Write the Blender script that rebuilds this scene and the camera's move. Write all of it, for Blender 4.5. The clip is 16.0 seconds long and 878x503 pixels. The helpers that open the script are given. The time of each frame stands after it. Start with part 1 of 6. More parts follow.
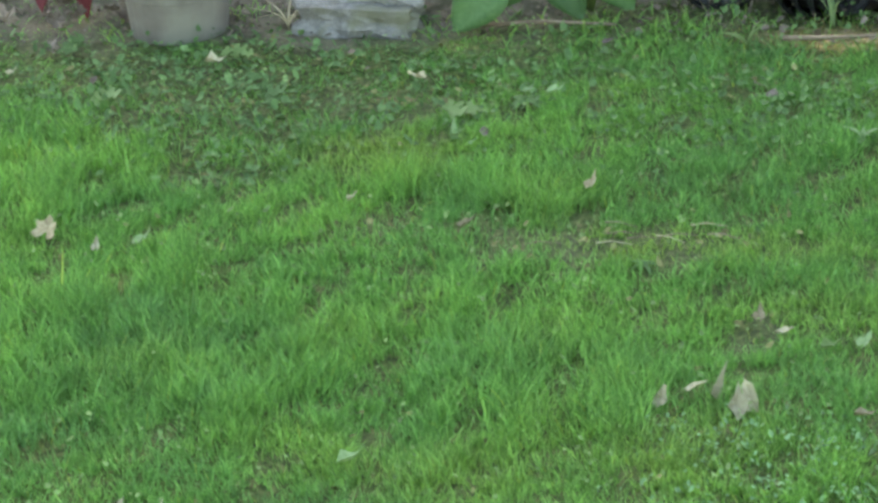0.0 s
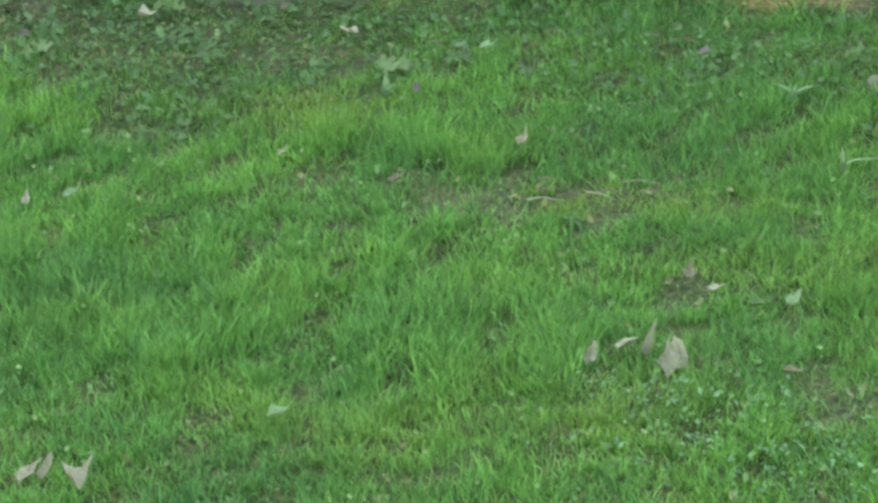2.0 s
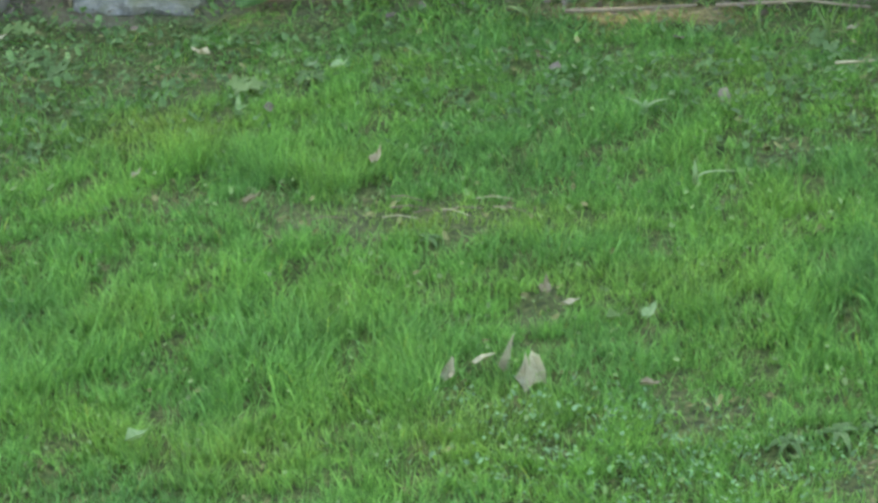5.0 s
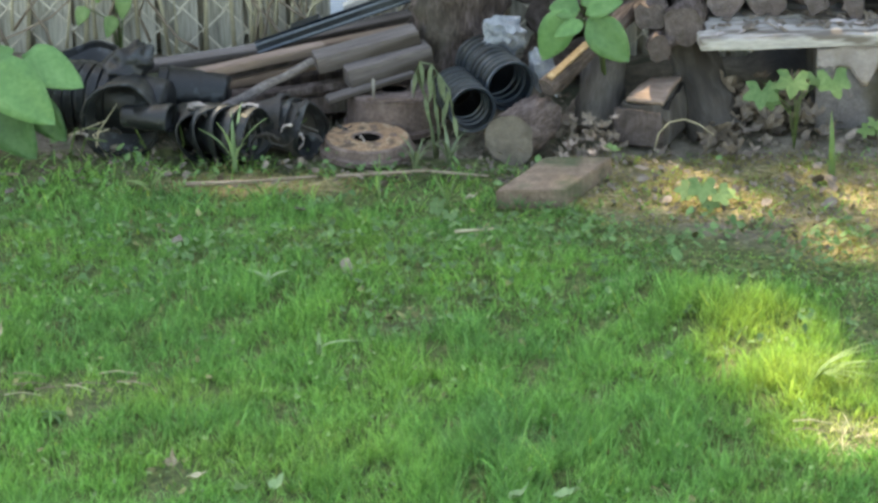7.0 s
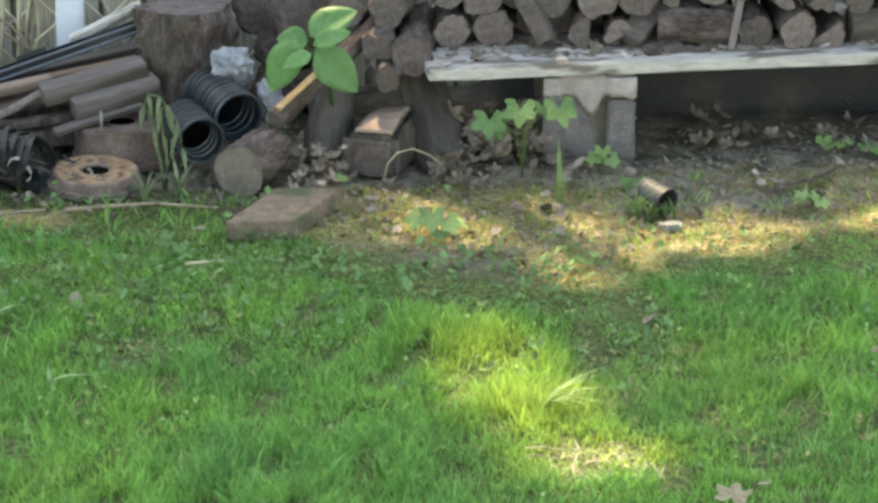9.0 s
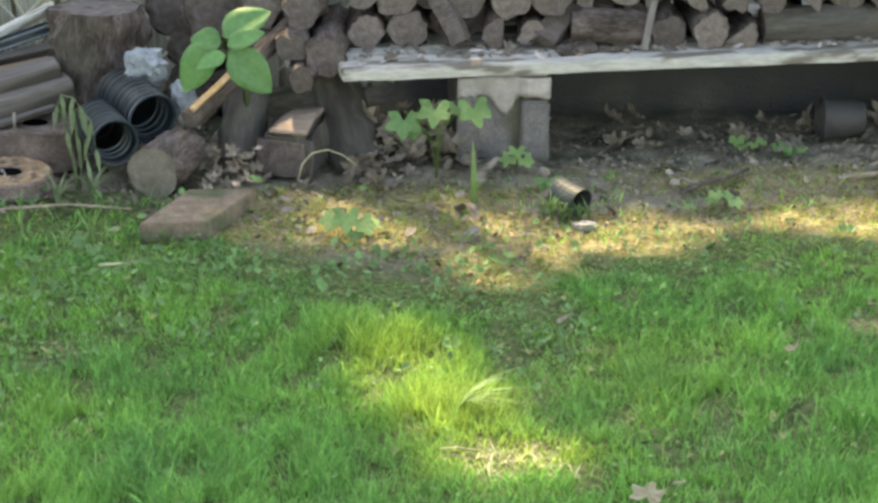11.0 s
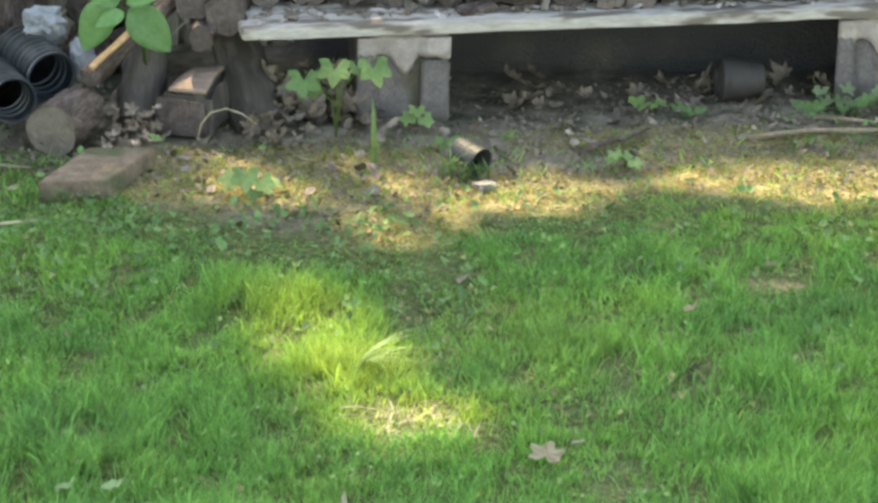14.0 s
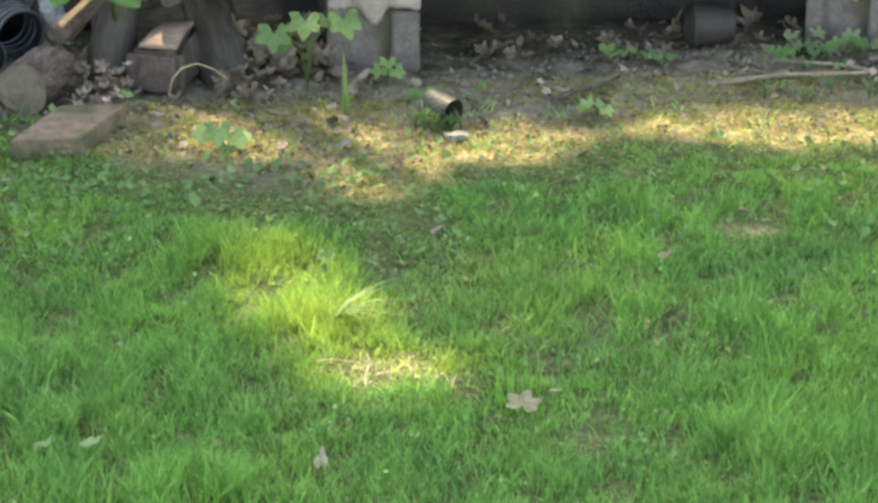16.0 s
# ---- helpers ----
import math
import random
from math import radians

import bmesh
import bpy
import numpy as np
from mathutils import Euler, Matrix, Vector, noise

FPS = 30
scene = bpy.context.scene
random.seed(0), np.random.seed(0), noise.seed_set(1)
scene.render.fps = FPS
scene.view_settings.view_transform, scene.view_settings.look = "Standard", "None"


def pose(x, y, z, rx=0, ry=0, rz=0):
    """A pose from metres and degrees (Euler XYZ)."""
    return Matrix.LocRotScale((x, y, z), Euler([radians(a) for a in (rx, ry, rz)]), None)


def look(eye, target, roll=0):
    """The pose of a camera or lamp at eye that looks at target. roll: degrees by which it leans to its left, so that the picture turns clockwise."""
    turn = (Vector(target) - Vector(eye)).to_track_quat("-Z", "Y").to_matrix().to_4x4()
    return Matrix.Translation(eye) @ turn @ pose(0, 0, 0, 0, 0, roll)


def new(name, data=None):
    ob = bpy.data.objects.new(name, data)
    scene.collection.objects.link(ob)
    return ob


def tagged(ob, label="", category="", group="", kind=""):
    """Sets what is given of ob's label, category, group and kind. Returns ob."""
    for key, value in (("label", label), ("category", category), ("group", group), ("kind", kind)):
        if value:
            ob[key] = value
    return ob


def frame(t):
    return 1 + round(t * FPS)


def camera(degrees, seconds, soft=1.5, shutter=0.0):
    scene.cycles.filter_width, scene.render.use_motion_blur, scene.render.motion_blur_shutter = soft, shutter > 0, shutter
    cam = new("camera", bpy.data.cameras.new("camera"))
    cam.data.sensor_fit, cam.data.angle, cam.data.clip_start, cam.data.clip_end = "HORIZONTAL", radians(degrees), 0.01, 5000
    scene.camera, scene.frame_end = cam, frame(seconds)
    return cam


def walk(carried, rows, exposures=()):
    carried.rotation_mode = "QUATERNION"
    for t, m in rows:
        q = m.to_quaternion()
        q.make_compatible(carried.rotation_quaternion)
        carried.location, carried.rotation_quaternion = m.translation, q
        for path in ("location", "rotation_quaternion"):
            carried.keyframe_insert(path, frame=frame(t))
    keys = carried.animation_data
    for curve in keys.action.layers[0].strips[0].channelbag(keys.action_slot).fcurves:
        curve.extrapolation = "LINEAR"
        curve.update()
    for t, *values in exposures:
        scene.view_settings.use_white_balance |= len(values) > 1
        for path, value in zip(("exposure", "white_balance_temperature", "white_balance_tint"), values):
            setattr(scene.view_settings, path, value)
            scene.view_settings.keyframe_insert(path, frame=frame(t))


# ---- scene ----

# stops, kelvin and tint over time: the phone warms its picture as the sunlit patches come in
EXPOSURES = [(0.0, 2.45, 9200, 2), (5.5, 2.45, 9200, 2), (7.0, 2.5, 9400, 6), (9.0, 2.5, 9900, 6), (16.0, 2.5, 9900, 6)]
# ---------------------------------------------------------------- camera
EYE = 2.9
cam = camera(16.0, 16.0, soft=3.0)
ROWS = [
    (0.0, 17.040, -22.804, -3.702), (0.5, 17.202, -23.228, -3.699), (1.0, 16.960, -23.589, -3.460),
    (1.5, 16.104, -23.714, -3.092), (2.0, 15.719, -23.691, -2.847), (2.5, 15.242, -23.603, -2.496),
    (3.0, 15.248, -23.431, -2.198), (5.5, 10.958, -23.455, -2.960), (6.0, 7.896, -23.010, -2.097),
    (6.5, 6.477, -21.073, -1.626), (7.0, 5.273, -20.570, -1.145), (7.5, 4.526, -20.258, -1.069),
    (8.0, 3.667, -20.017, -1.040), (8.5, 1.167, -20.059, -0.390), (9.0, 0.000, -20.054, 0.000),
    (11.5, -2.133, -20.033, 0.475), (12.0, -2.698, -20.134, 0.632), (12.5, -3.140, -20.248, 0.970),
    (13.0, -3.474, -20.441, 1.146), (13.5, -3.622, -20.600, 1.225), (14.0, -3.640, -20.754, 1.214),
    (14.5, -3.640, -20.987, 1.255), (15.0, -3.409, -21.143, 1.243), (15.5, -3.279, -21.355, 0.622),
    (16.0, -4.163, -21.644, 0.333),
]
# the eye stays at a window; the phone pans by hand
walk(cam, [(t, pose(0, 0, EYE, 90 + pitch, 0, yaw) @ pose(0, 0, 0, 0, 0, roll)) for t, yaw, pitch, roll in ROWS],
     exposures=EXPOSURES)

# ---------------------------------------------------------------- light
SUN_EL, SUN_AZ = radians(54), radians(-20)          # azimuth from +y towards +x
TO_SUN = Vector((math.cos(SUN_EL) * math.sin(SUN_AZ), math.cos(SUN_EL) * math.cos(SUN_AZ), math.sin(SUN_EL)))
world = bpy.data.worlds.new("sky")
scene.world = world
world.use_nodes = True
wn = world.node_tree
sky = wn.nodes.new("ShaderNodeTexSky")
sky.sky_type, sky.sun_disc = "NISHITA", False
sky.sun_elevation, sky.sun_rotation = SUN_EL, SUN_AZ
wn.nodes["Background"].inputs[1].default_value = 0.15
wn.links.new(sky.outputs[0], wn.nodes["Background"].inputs[0])
sun = new("sun", bpy.data.lights.new("sun", "SUN"))
sun.data.energy, sun.data.angle, sun.data.color = 2.5, radians(0.55), (1.0, 0.93, 0.8)
sun.matrix_world = look(TO_SUN * 30, (0, 0, 0))


# ---------------------------------------------------------------- materials
def ramp(nt, stops):
    r = nt.nodes.new("ShaderNodeValToRGB")
    while len(r.color_ramp.elements) < len(stops):
        r.color_ramp.elements.new(0.5)
    for e, (p, c) in zip(r.color_ramp.elements, stops):
        e.position, e.color = p, (*c, 1)
    return r


def surface(name, stops, scale=20.0, stretch=(1, 1, 1), rough=0.8, metal=0.0, bump=0.3, fine=6.0, stain=None, stain_scale=5.0,
            stain_at=(0.5, 0.62), vary=0.15, translucent=0.0, island=False, spec=0.3, rings=0.0):
    """Noise-driven colour at two scales with relief; vary: brightness differs from object to object."""
    m = bpy.data.materials.new(name)
    m.use_nodes = True
    nt = m.node_tree
    b = nt.nodes["Principled BSDF"]
    co = nt.nodes.new("ShaderNodeTexCoord")
    mp = nt.nodes.new("ShaderNodeMapping")
    mp.inputs["Scale"].default_value = stretch
    nt.links.new(co.outputs["Object"], mp.inputs[0])
    n1 = nt.nodes.new("ShaderNodeTexNoise")
    n1.inputs["Scale"].default_value, n1.inputs["Detail"].default_value, n1.inputs["Roughness"].default_value = scale, 6, 0.65
    n2 = nt.nodes.new("ShaderNodeTexNoise")
    n2.inputs["Scale"].default_value, n2.inputs["Detail"].default_value = scale * fine, 3
    nt.links.new(mp.outputs[0], n1.inputs[0])
    nt.links.new(mp.outputs[0], n2.inputs[0])
    mix = nt.nodes.new("ShaderNodeMix")
    mix.inputs[0].default_value = 0.35
    nt.links.new(n1.outputs[0], mix.inputs[2])
    nt.links.new(n2.outputs[0], mix.inputs[3])
    r = ramp(nt, stops)
    nt.links.new(mix.outputs[0], r.inputs[0])
    col = r.outputs[0]
    if stain:
        n3 = nt.nodes.new("ShaderNodeTexNoise")
        n3.inputs["Scale"].default_value, n3.inputs["Detail"].default_value = stain_scale, 5
        nt.links.new(mp.outputs[0], n3.inputs[0])
        mr = nt.nodes.new("ShaderNodeMapRange")
        mr.inputs[1].default_value, mr.inputs[2].default_value = stain_at
        nt.links.new(n3.outputs[0], mr.inputs[0])
        sm = nt.nodes.new("ShaderNodeMix")
        sm.data_type = "RGBA"
        nt.links.new(mr.outputs[0], sm.inputs[0])
        nt.links.new(col, sm.inputs[6])
        sm.inputs[7].default_value = (*stain, 1)
        col = sm.outputs[2]
    if rings:                              # growth rings round the log's axis
        wv = nt.nodes.new("ShaderNodeTexWave")
        wv.wave_type, wv.rings_direction = "RINGS", "Z"
        wv.inputs["Scale"].default_value, wv.inputs["Distortion"].default_value, wv.inputs["Detail"].default_value = rings, 4, 3
        nt.links.new(co.outputs["Object"], wv.inputs[0])
        rr = nt.nodes.new("ShaderNodeMapRange")
        rr.inputs[3].default_value, rr.inputs[4].default_value = 0.84, 1.1
        nt.links.new(wv.outputs["Fac"], rr.inputs[0])
        rh = nt.nodes.new("ShaderNodeHueSaturation")
        nt.links.new(rr.outputs[0], rh.inputs["Value"])
        nt.links.new(col, rh.inputs["Color"])
        col = rh.outputs[0]
    if vary:
        if island:
            inf = nt.nodes.new("ShaderNodeNewGeometry")
            rnd = inf.outputs["Random Per Island"]
        else:
            inf = nt.nodes.new("ShaderNodeObjectInfo")
            rnd = inf.outputs["Random"]
        v = nt.nodes.new("ShaderNodeMapRange")
        v.inputs[3].default_value, v.inputs[4].default_value = 1 - vary, 1 + vary
        nt.links.new(rnd, v.inputs[0])
        h = nt.nodes.new("ShaderNodeHueSaturation")
        nt.links.new(v.outputs[0], h.inputs["Value"])
        nt.links.new(col, h.inputs["Color"])
        col = h.outputs[0]
    nt.links.new(col, b.inputs["Base Color"])
    b.inputs["Roughness"].default_value, b.inputs["Metallic"].default_value = rough, metal
    b.inputs["Specular IOR Level"].default_value = spec
    if bump:
        bp = nt.nodes.new("ShaderNodeBump")
        bp.inputs["Strength"].default_value, bp.inputs["Distance"].default_value = bump, 0.02
        nt.links.new(mix.outputs[0], bp.inputs["Height"])
        nt.links.new(bp.outputs[0], b.inputs["Normal"])
    if translucent:
        tr = nt.nodes.new("ShaderNodeBsdfTranslucent")
        nt.links.new(col, tr.inputs[0])
        ms = nt.nodes.new("ShaderNodeMixShader")
        ms.inputs[0].default_value = translucent
        nt.links.new(b.outputs[0], ms.inputs[1])
        nt.links.new(tr.outputs[0], ms.inputs[2])
        nt.links.new(ms.outputs[0], nt.nodes["Material Output"].inputs[0])
    return m


BARK = surface("grey_brown_bark", [(0.34, (0.0168, 0.012, 0.0101)), (0.48, (0.0714, 0.052, 0.0459)), (0.64, (0.173, 0.135, 0.127))], 22, (1, 1, 0.3), 0.95, bump=1.0, stain=(0.055, 0.05, 0.036), stain_at=(0.55, 0.75))
CUT = surface("weathered_cut_wood", [(0.3, (0.0671, 0.051, 0.0468)), (0.5, (0.14, 0.109, 0.103)), (0.7, (0.232, 0.188, 0.182))], 30, (1, 1, 1), 0.9, bump=0.5, stain=(0.06, 0.047, 0.037), stain_scale=22, stain_at=(0.52, 0.75), vary=0.3, rings=38)
CUTPALE = surface("smooth_grey_sawn_wood", [(0.3, (0.12, 0.1, 0.083)), (0.5, (0.17, 0.145, 0.122)), (0.7, (0.23, 0.2, 0.172))], 25, rough=0.9, bump=0.25, stain=(0.1, 0.085, 0.07), stain_scale=16, stain_at=(0.5, 0.7))
FRESH = surface("split_tan_wood", [(0.3, (0.16, 0.1, 0.055)), (0.5, (0.34, 0.22, 0.12)), (0.7, (0.5, 0.36, 0.22))], 30, (1, 1, 0.15), 0.85, bump=0.5)
TIMBER = surface("weathered_grey_timber", [(0.3, (0.07, 0.058, 0.056)), (0.5, (0.155, 0.132, 0.126)), (0.7, (0.26, 0.228, 0.218))], 26, (0.12, 1, 1), 0.9, bump=0.45, stain=(0.05, 0.04, 0.033), stain_scale=7)
BROWNWOOD = surface("brown_board_wood", [(0.3, (0.08, 0.05, 0.036)), (0.5, (0.18, 0.122, 0.09)), (0.7, (0.3, 0.225, 0.17))], 26, (0.12, 1, 1), 0.85, bump=0.4, stain=(0.09, 0.06, 0.045), stain_scale=8)
FRESHGREY = surface("pale_tan_board_wood", [(0.3, (0.137, 0.0921, 0.0735)), (0.5, (0.273, 0.194, 0.158)), (0.7, (0.42, 0.32, 0.268))], 26, (0.12, 1, 1), 0.85, bump=0.4, stain=(0.12, 0.09, 0.07), stain_scale=8)
BARELOG = surface("barkless_log_wood", [(0.3, (0.036, 0.0312, 0.0281)), (0.5, (0.08, 0.0704, 0.064)), (0.7, (0.136, 0.122, 0.111))], 26, (1, 1, 0.15), 0.9, bump=0.45, stain=(0.05, 0.042, 0.037), stain_scale=9)
PAINT = surface("peeling_white_paint", [(0.3, (0.269, 0.246, 0.231)), (0.5, (0.47, 0.439, 0.415)), (0.7, (0.672, 0.631, 0.598))], 22, (0.22, 1, 1), 0.75, bump=0.35, stain=(0.17, 0.145, 0.125), stain_scale=22, stain_at=(0.49, 0.58))
PICKET = surface("weathered_picket_wood", [(0.32, (0.12, 0.112, 0.0885)), (0.5, (0.408, 0.384, 0.319)), (0.66, (0.744, 0.696, 0.602))], 26, (1, 1, 0.08), 0.9, bump=0.4, stain=(0.15, 0.17, 0.09), stain_scale=6, vary=0.2)
GALV = surface("galvanised_wire", [(0.3, (0.6, 0.55, 0.44)), (0.7, (0.85, 0.79, 0.66))], 40, rough=0.7, metal=0.0, bump=0.1)
CONCRETE = surface("grey_concrete", [(0.3, (0.084, 0.076, 0.0762)), (0.5, (0.147, 0.133, 0.134)), (0.7, (0.231, 0.21, 0.213))], 25, rough=0.95, bump=0.5, stain=(0.09, 0.082, 0.062), stain_scale=7, vary=0.05)
LIME = surface("pale_mortar_crust", [(0.3, (0.266, 0.232, 0.224)), (0.7, (0.507, 0.443, 0.437))], 30, rough=0.95, bump=0.6)
SLAB = surface("brown_grey_slab", [(0.3, (0.09, 0.0661, 0.0488)), (0.5, (0.187, 0.136, 0.101)), (0.7, (0.305, 0.222, 0.169))], 22, rough=0.95, bump=0.5, stain=(0.075, 0.085, 0.045), stain_scale=9, stain_at=(0.5, 0.68))
ROCK = surface("pale_grey_rock", [(0.3, (0.12, 0.115, 0.11)), (0.5, (0.24, 0.235, 0.225)), (0.7, (0.38, 0.37, 0.36))], 20, rough=0.95, bump=0.8, stain=(0.2, 0.2, 0.15), stain_scale=8)
BLACK = surface("black_plastic", [(0.3, (0.005, 0.006, 0.007)), (0.7, (0.013, 0.015, 0.018))], 14, rough=0.42, bump=0.25, stain=(0.055, 0.062, 0.068), stain_scale=22, stain_at=(0.56, 0.7), spec=0.45)
BLUEBLACK = surface("blue_black_plastic", [(0.3, (0.006, 0.009, 0.013)), (0.7, (0.014, 0.02, 0.027))], 12, rough=0.34, bump=0.05, stain=(0.035, 0.04, 0.045), stain_scale=10, spec=0.4)
DULLRUST = surface("dull_brown_iron", [(0.3, (0.063, 0.045, 0.0403)), (0.5, (0.137, 0.1, 0.0896)), (0.7, (0.231, 0.175, 0.162))], 18, rough=0.9, metal=0.1, bump=0.5)
PVC = surface("pale_blue_white_plastic", [(0.3, (0.55, 0.58, 0.66)), (0.7, (0.68, 0.71, 0.78))], 8, rough=0.45, bump=0.03, vary=0)
POTGREY = surface("taupe_plastic_pot", [(0.3, (0.15, 0.132, 0.118)), (0.7, (0.21, 0.187, 0.168))], 6, rough=0.6, bump=0.06, stain=(0.23, 0.22, 0.19), vary=0)
DARKPOT = surface("faded_grey_black_plastic", [(0.3, (0.03, 0.027, 0.027)), (0.7, (0.055, 0.05, 0.05))], 10, rough=0.6, bump=0.1)
TIN = surface("dull_tin", [(0.3, (0.025, 0.028, 0.028)), (0.7, (0.085, 0.09, 0.088))], 22, rough=0.55, metal=0.25, bump=0.15, stain=(0.06, 0.055, 0.05), stain_scale=30, stain_at=(0.58, 0.72))
CLEAR = surface("cloudy_plastic_film", [(0.3, (0.16, 0.18, 0.21)), (0.5, (0.27, 0.29, 0.33)), (0.7, (0.48, 0.5, 0.55))], 40, rough=0.3, bump=0.4, translucent=0.25, spec=0.6)
DEADLEAF = surface("dry_leaf", [(0.3, (0.19, 0.145, 0.085)), (0.5, (0.37, 0.315, 0.205)), (0.7, (0.5, 0.46, 0.33))], 30, rough=0.8, bump=0.3, translucent=0.2, vary=0.3)
LITTER = surface("dull_leaf_litter", [(0.3, (0.0938, 0.0732, 0.06)), (0.5, (0.194, 0.156, 0.127)), (0.7, (0.325, 0.271, 0.226))], 30, rough=0.9, bump=0.3, vary=0.45, island=True)
PALELEAF = surface("bleached_leaf", [(0.3, (0.25, 0.215, 0.13)), (0.5, (0.44, 0.41, 0.285)), (0.7, (0.58, 0.56, 0.43))], 30, rough=0.7, bump=0.3, translucent=0.2, vary=0.2)
STRAW = surface("dry_straw", [(0.3, (0.36, 0.31, 0.2)), (0.7, (0.6, 0.54, 0.38))], 20, rough=0.8, bump=0.1, vary=0.25, island=True)
HOSTA = surface("bright_green_leaf", [(0.3, (0.0826, 0.188, 0.0688)), (0.5, (0.127, 0.266, 0.0963)), (0.7, (0.195, 0.348, 0.145))], 12, rough=0.45, bump=0.25, translucent=0.28, vary=0.2)
WEED = surface("mid_green_leaf", [(0.3, (0.065, 0.14, 0.045)), (0.5, (0.11, 0.21, 0.075)), (0.7, (0.19, 0.31, 0.13))], 14, rough=0.6, bump=0.15, translucent=0.3, vary=0.3, island=True)
PALEWEED = surface("pale_green_leaf", [(0.3, (0.13, 0.235, 0.0738)), (0.5, (0.2, 0.314, 0.115)), (0.7, (0.29, 0.412, 0.172))], 14, rough=0.55, bump=0.1, translucent=0.3, vary=0.3, island=True)
STEM = surface("green_stem", [(0.3, (0.06, 0.1, 0.03)), (0.7, (0.12, 0.18, 0.06))], 14, rough=0.6, bump=0.1)
TWIG = surface("dry_twig", [(0.3, (0.14, 0.1, 0.07)), (0.7, (0.36, 0.29, 0.22))], 20, rough=0.9, bump=0.3)
# paler than the pipe wall: highlights painted onto rims and ribs
RIM = surface("highlit_pipe_rim", [(0.3, (0.012, 0.017, 0.024)), (0.7, (0.05, 0.066, 0.088))], 20, rough=0.35, bump=0.05, spec=0.5)
MOSSY = surface("yellow_green_moss", [(0.3, (0.147, 0.141, 0.0441)), (0.5, (0.242, 0.216, 0.0784)), (0.7, (0.389, 0.282, 0.167))], 9, rough=0.9, bump=0, translucent=0.2, vary=0.25, island=True)
RUSTFACE = surface("pale_rusted_face", [(0.3, (0.12, 0.068, 0.042)), (0.48, (0.33, 0.2, 0.12)), (0.62, (0.52, 0.39, 0.27))], 30, rough=0.85, bump=0.4, stain=(0.12, 0.08, 0.055), stain_scale=26)
# near-black that paints the shade inside holes
VOID = surface("unlit_hollow", [(0.3, (0.004, 0.004, 0.004)), (0.7, (0.008, 0.007, 0.006))], 9, rough=1.0, bump=0, spec=0.0)
CRUMB = surface("soil_crumb", [(0.3, (0.075, 0.0625, 0.0475)), (0.5, (0.163, 0.135, 0.106)), (0.7, (0.275, 0.231, 0.188))], 9, rough=0.95, bump=0, vary=0.4, island=True)
REDLEAF = surface("dark_red_leaf", [(0.3, (0.09, 0.015, 0.02)), (0.7, (0.25, 0.045, 0.05))], 14, rough=0.6, bump=0.1, translucent=0.2, island=True)
FROST = surface("blue_green_leaf", [(0.3, (0.1, 0.22, 0.09)), (0.5, (0.17, 0.33, 0.15)), (0.7, (0.27, 0.45, 0.24))], 14, rough=0.6, bump=0.1, translucent=0.3, vary=0.35, island=True)
THATCH = surface("dead_thatch", [(0.3, (0.08, 0.085, 0.03)), (0.5, (0.17, 0.175, 0.07)), (0.7, (0.3, 0.29, 0.14))], 14, rough=0.9, bump=0, vary=0.4, island=True)
SEEDLING = surface("pale_seedling_leaf", [(0.3, (0.2, 0.31, 0.14)), (0.5, (0.29, 0.42, 0.21)), (0.7, (0.4, 0.52, 0.3))], 14, rough=0.55, bump=0.1, translucent=0.3, vary=0.2)
# darker copy of HOSTA, with the shade on low leaves painted in
SHADELEAF = surface("shaded_green_leaf", [(0.3, (0.04, 0.1, 0.04)), (0.5, (0.065, 0.15, 0.055)), (0.7, (0.1, 0.2, 0.085))], 12, rough=0.5, bump=0.25, translucent=0.25, vary=0.2)
DULLWEED = surface("dull_grey_green_leaf", [(0.3, (0.1, 0.135, 0.07)), (0.5, (0.16, 0.205, 0.115)), (0.7, (0.25, 0.3, 0.18))], 14, rough=0.6, bump=0.1, translucent=0.3, vary=0.25)
# pale blue-grey for the highlight painted along the channel
LIP_HIGHLIGHT = surface("highlight_blue_grey_plastic", [(0.3, (0.07, 0.085, 0.105)), (0.7, (0.19, 0.22, 0.26))], 30, rough=0.4, bump=0.1, vary=0)
SHRED = surface("pinkish_dry_leaf", [(0.3, (0.15, 0.11, 0.09)), (0.5, (0.3, 0.235, 0.2)), (0.7, (0.46, 0.38, 0.33))], 30, rough=0.85, bump=0.3, vary=0.35)
CANOPY = surface("tree_leaf", [(0.3, (0.035, 0.08, 0.02)), (0.7, (0.08, 0.16, 0.04))], 3, rough=0.6, bump=0, translucent=0.25, island=True)


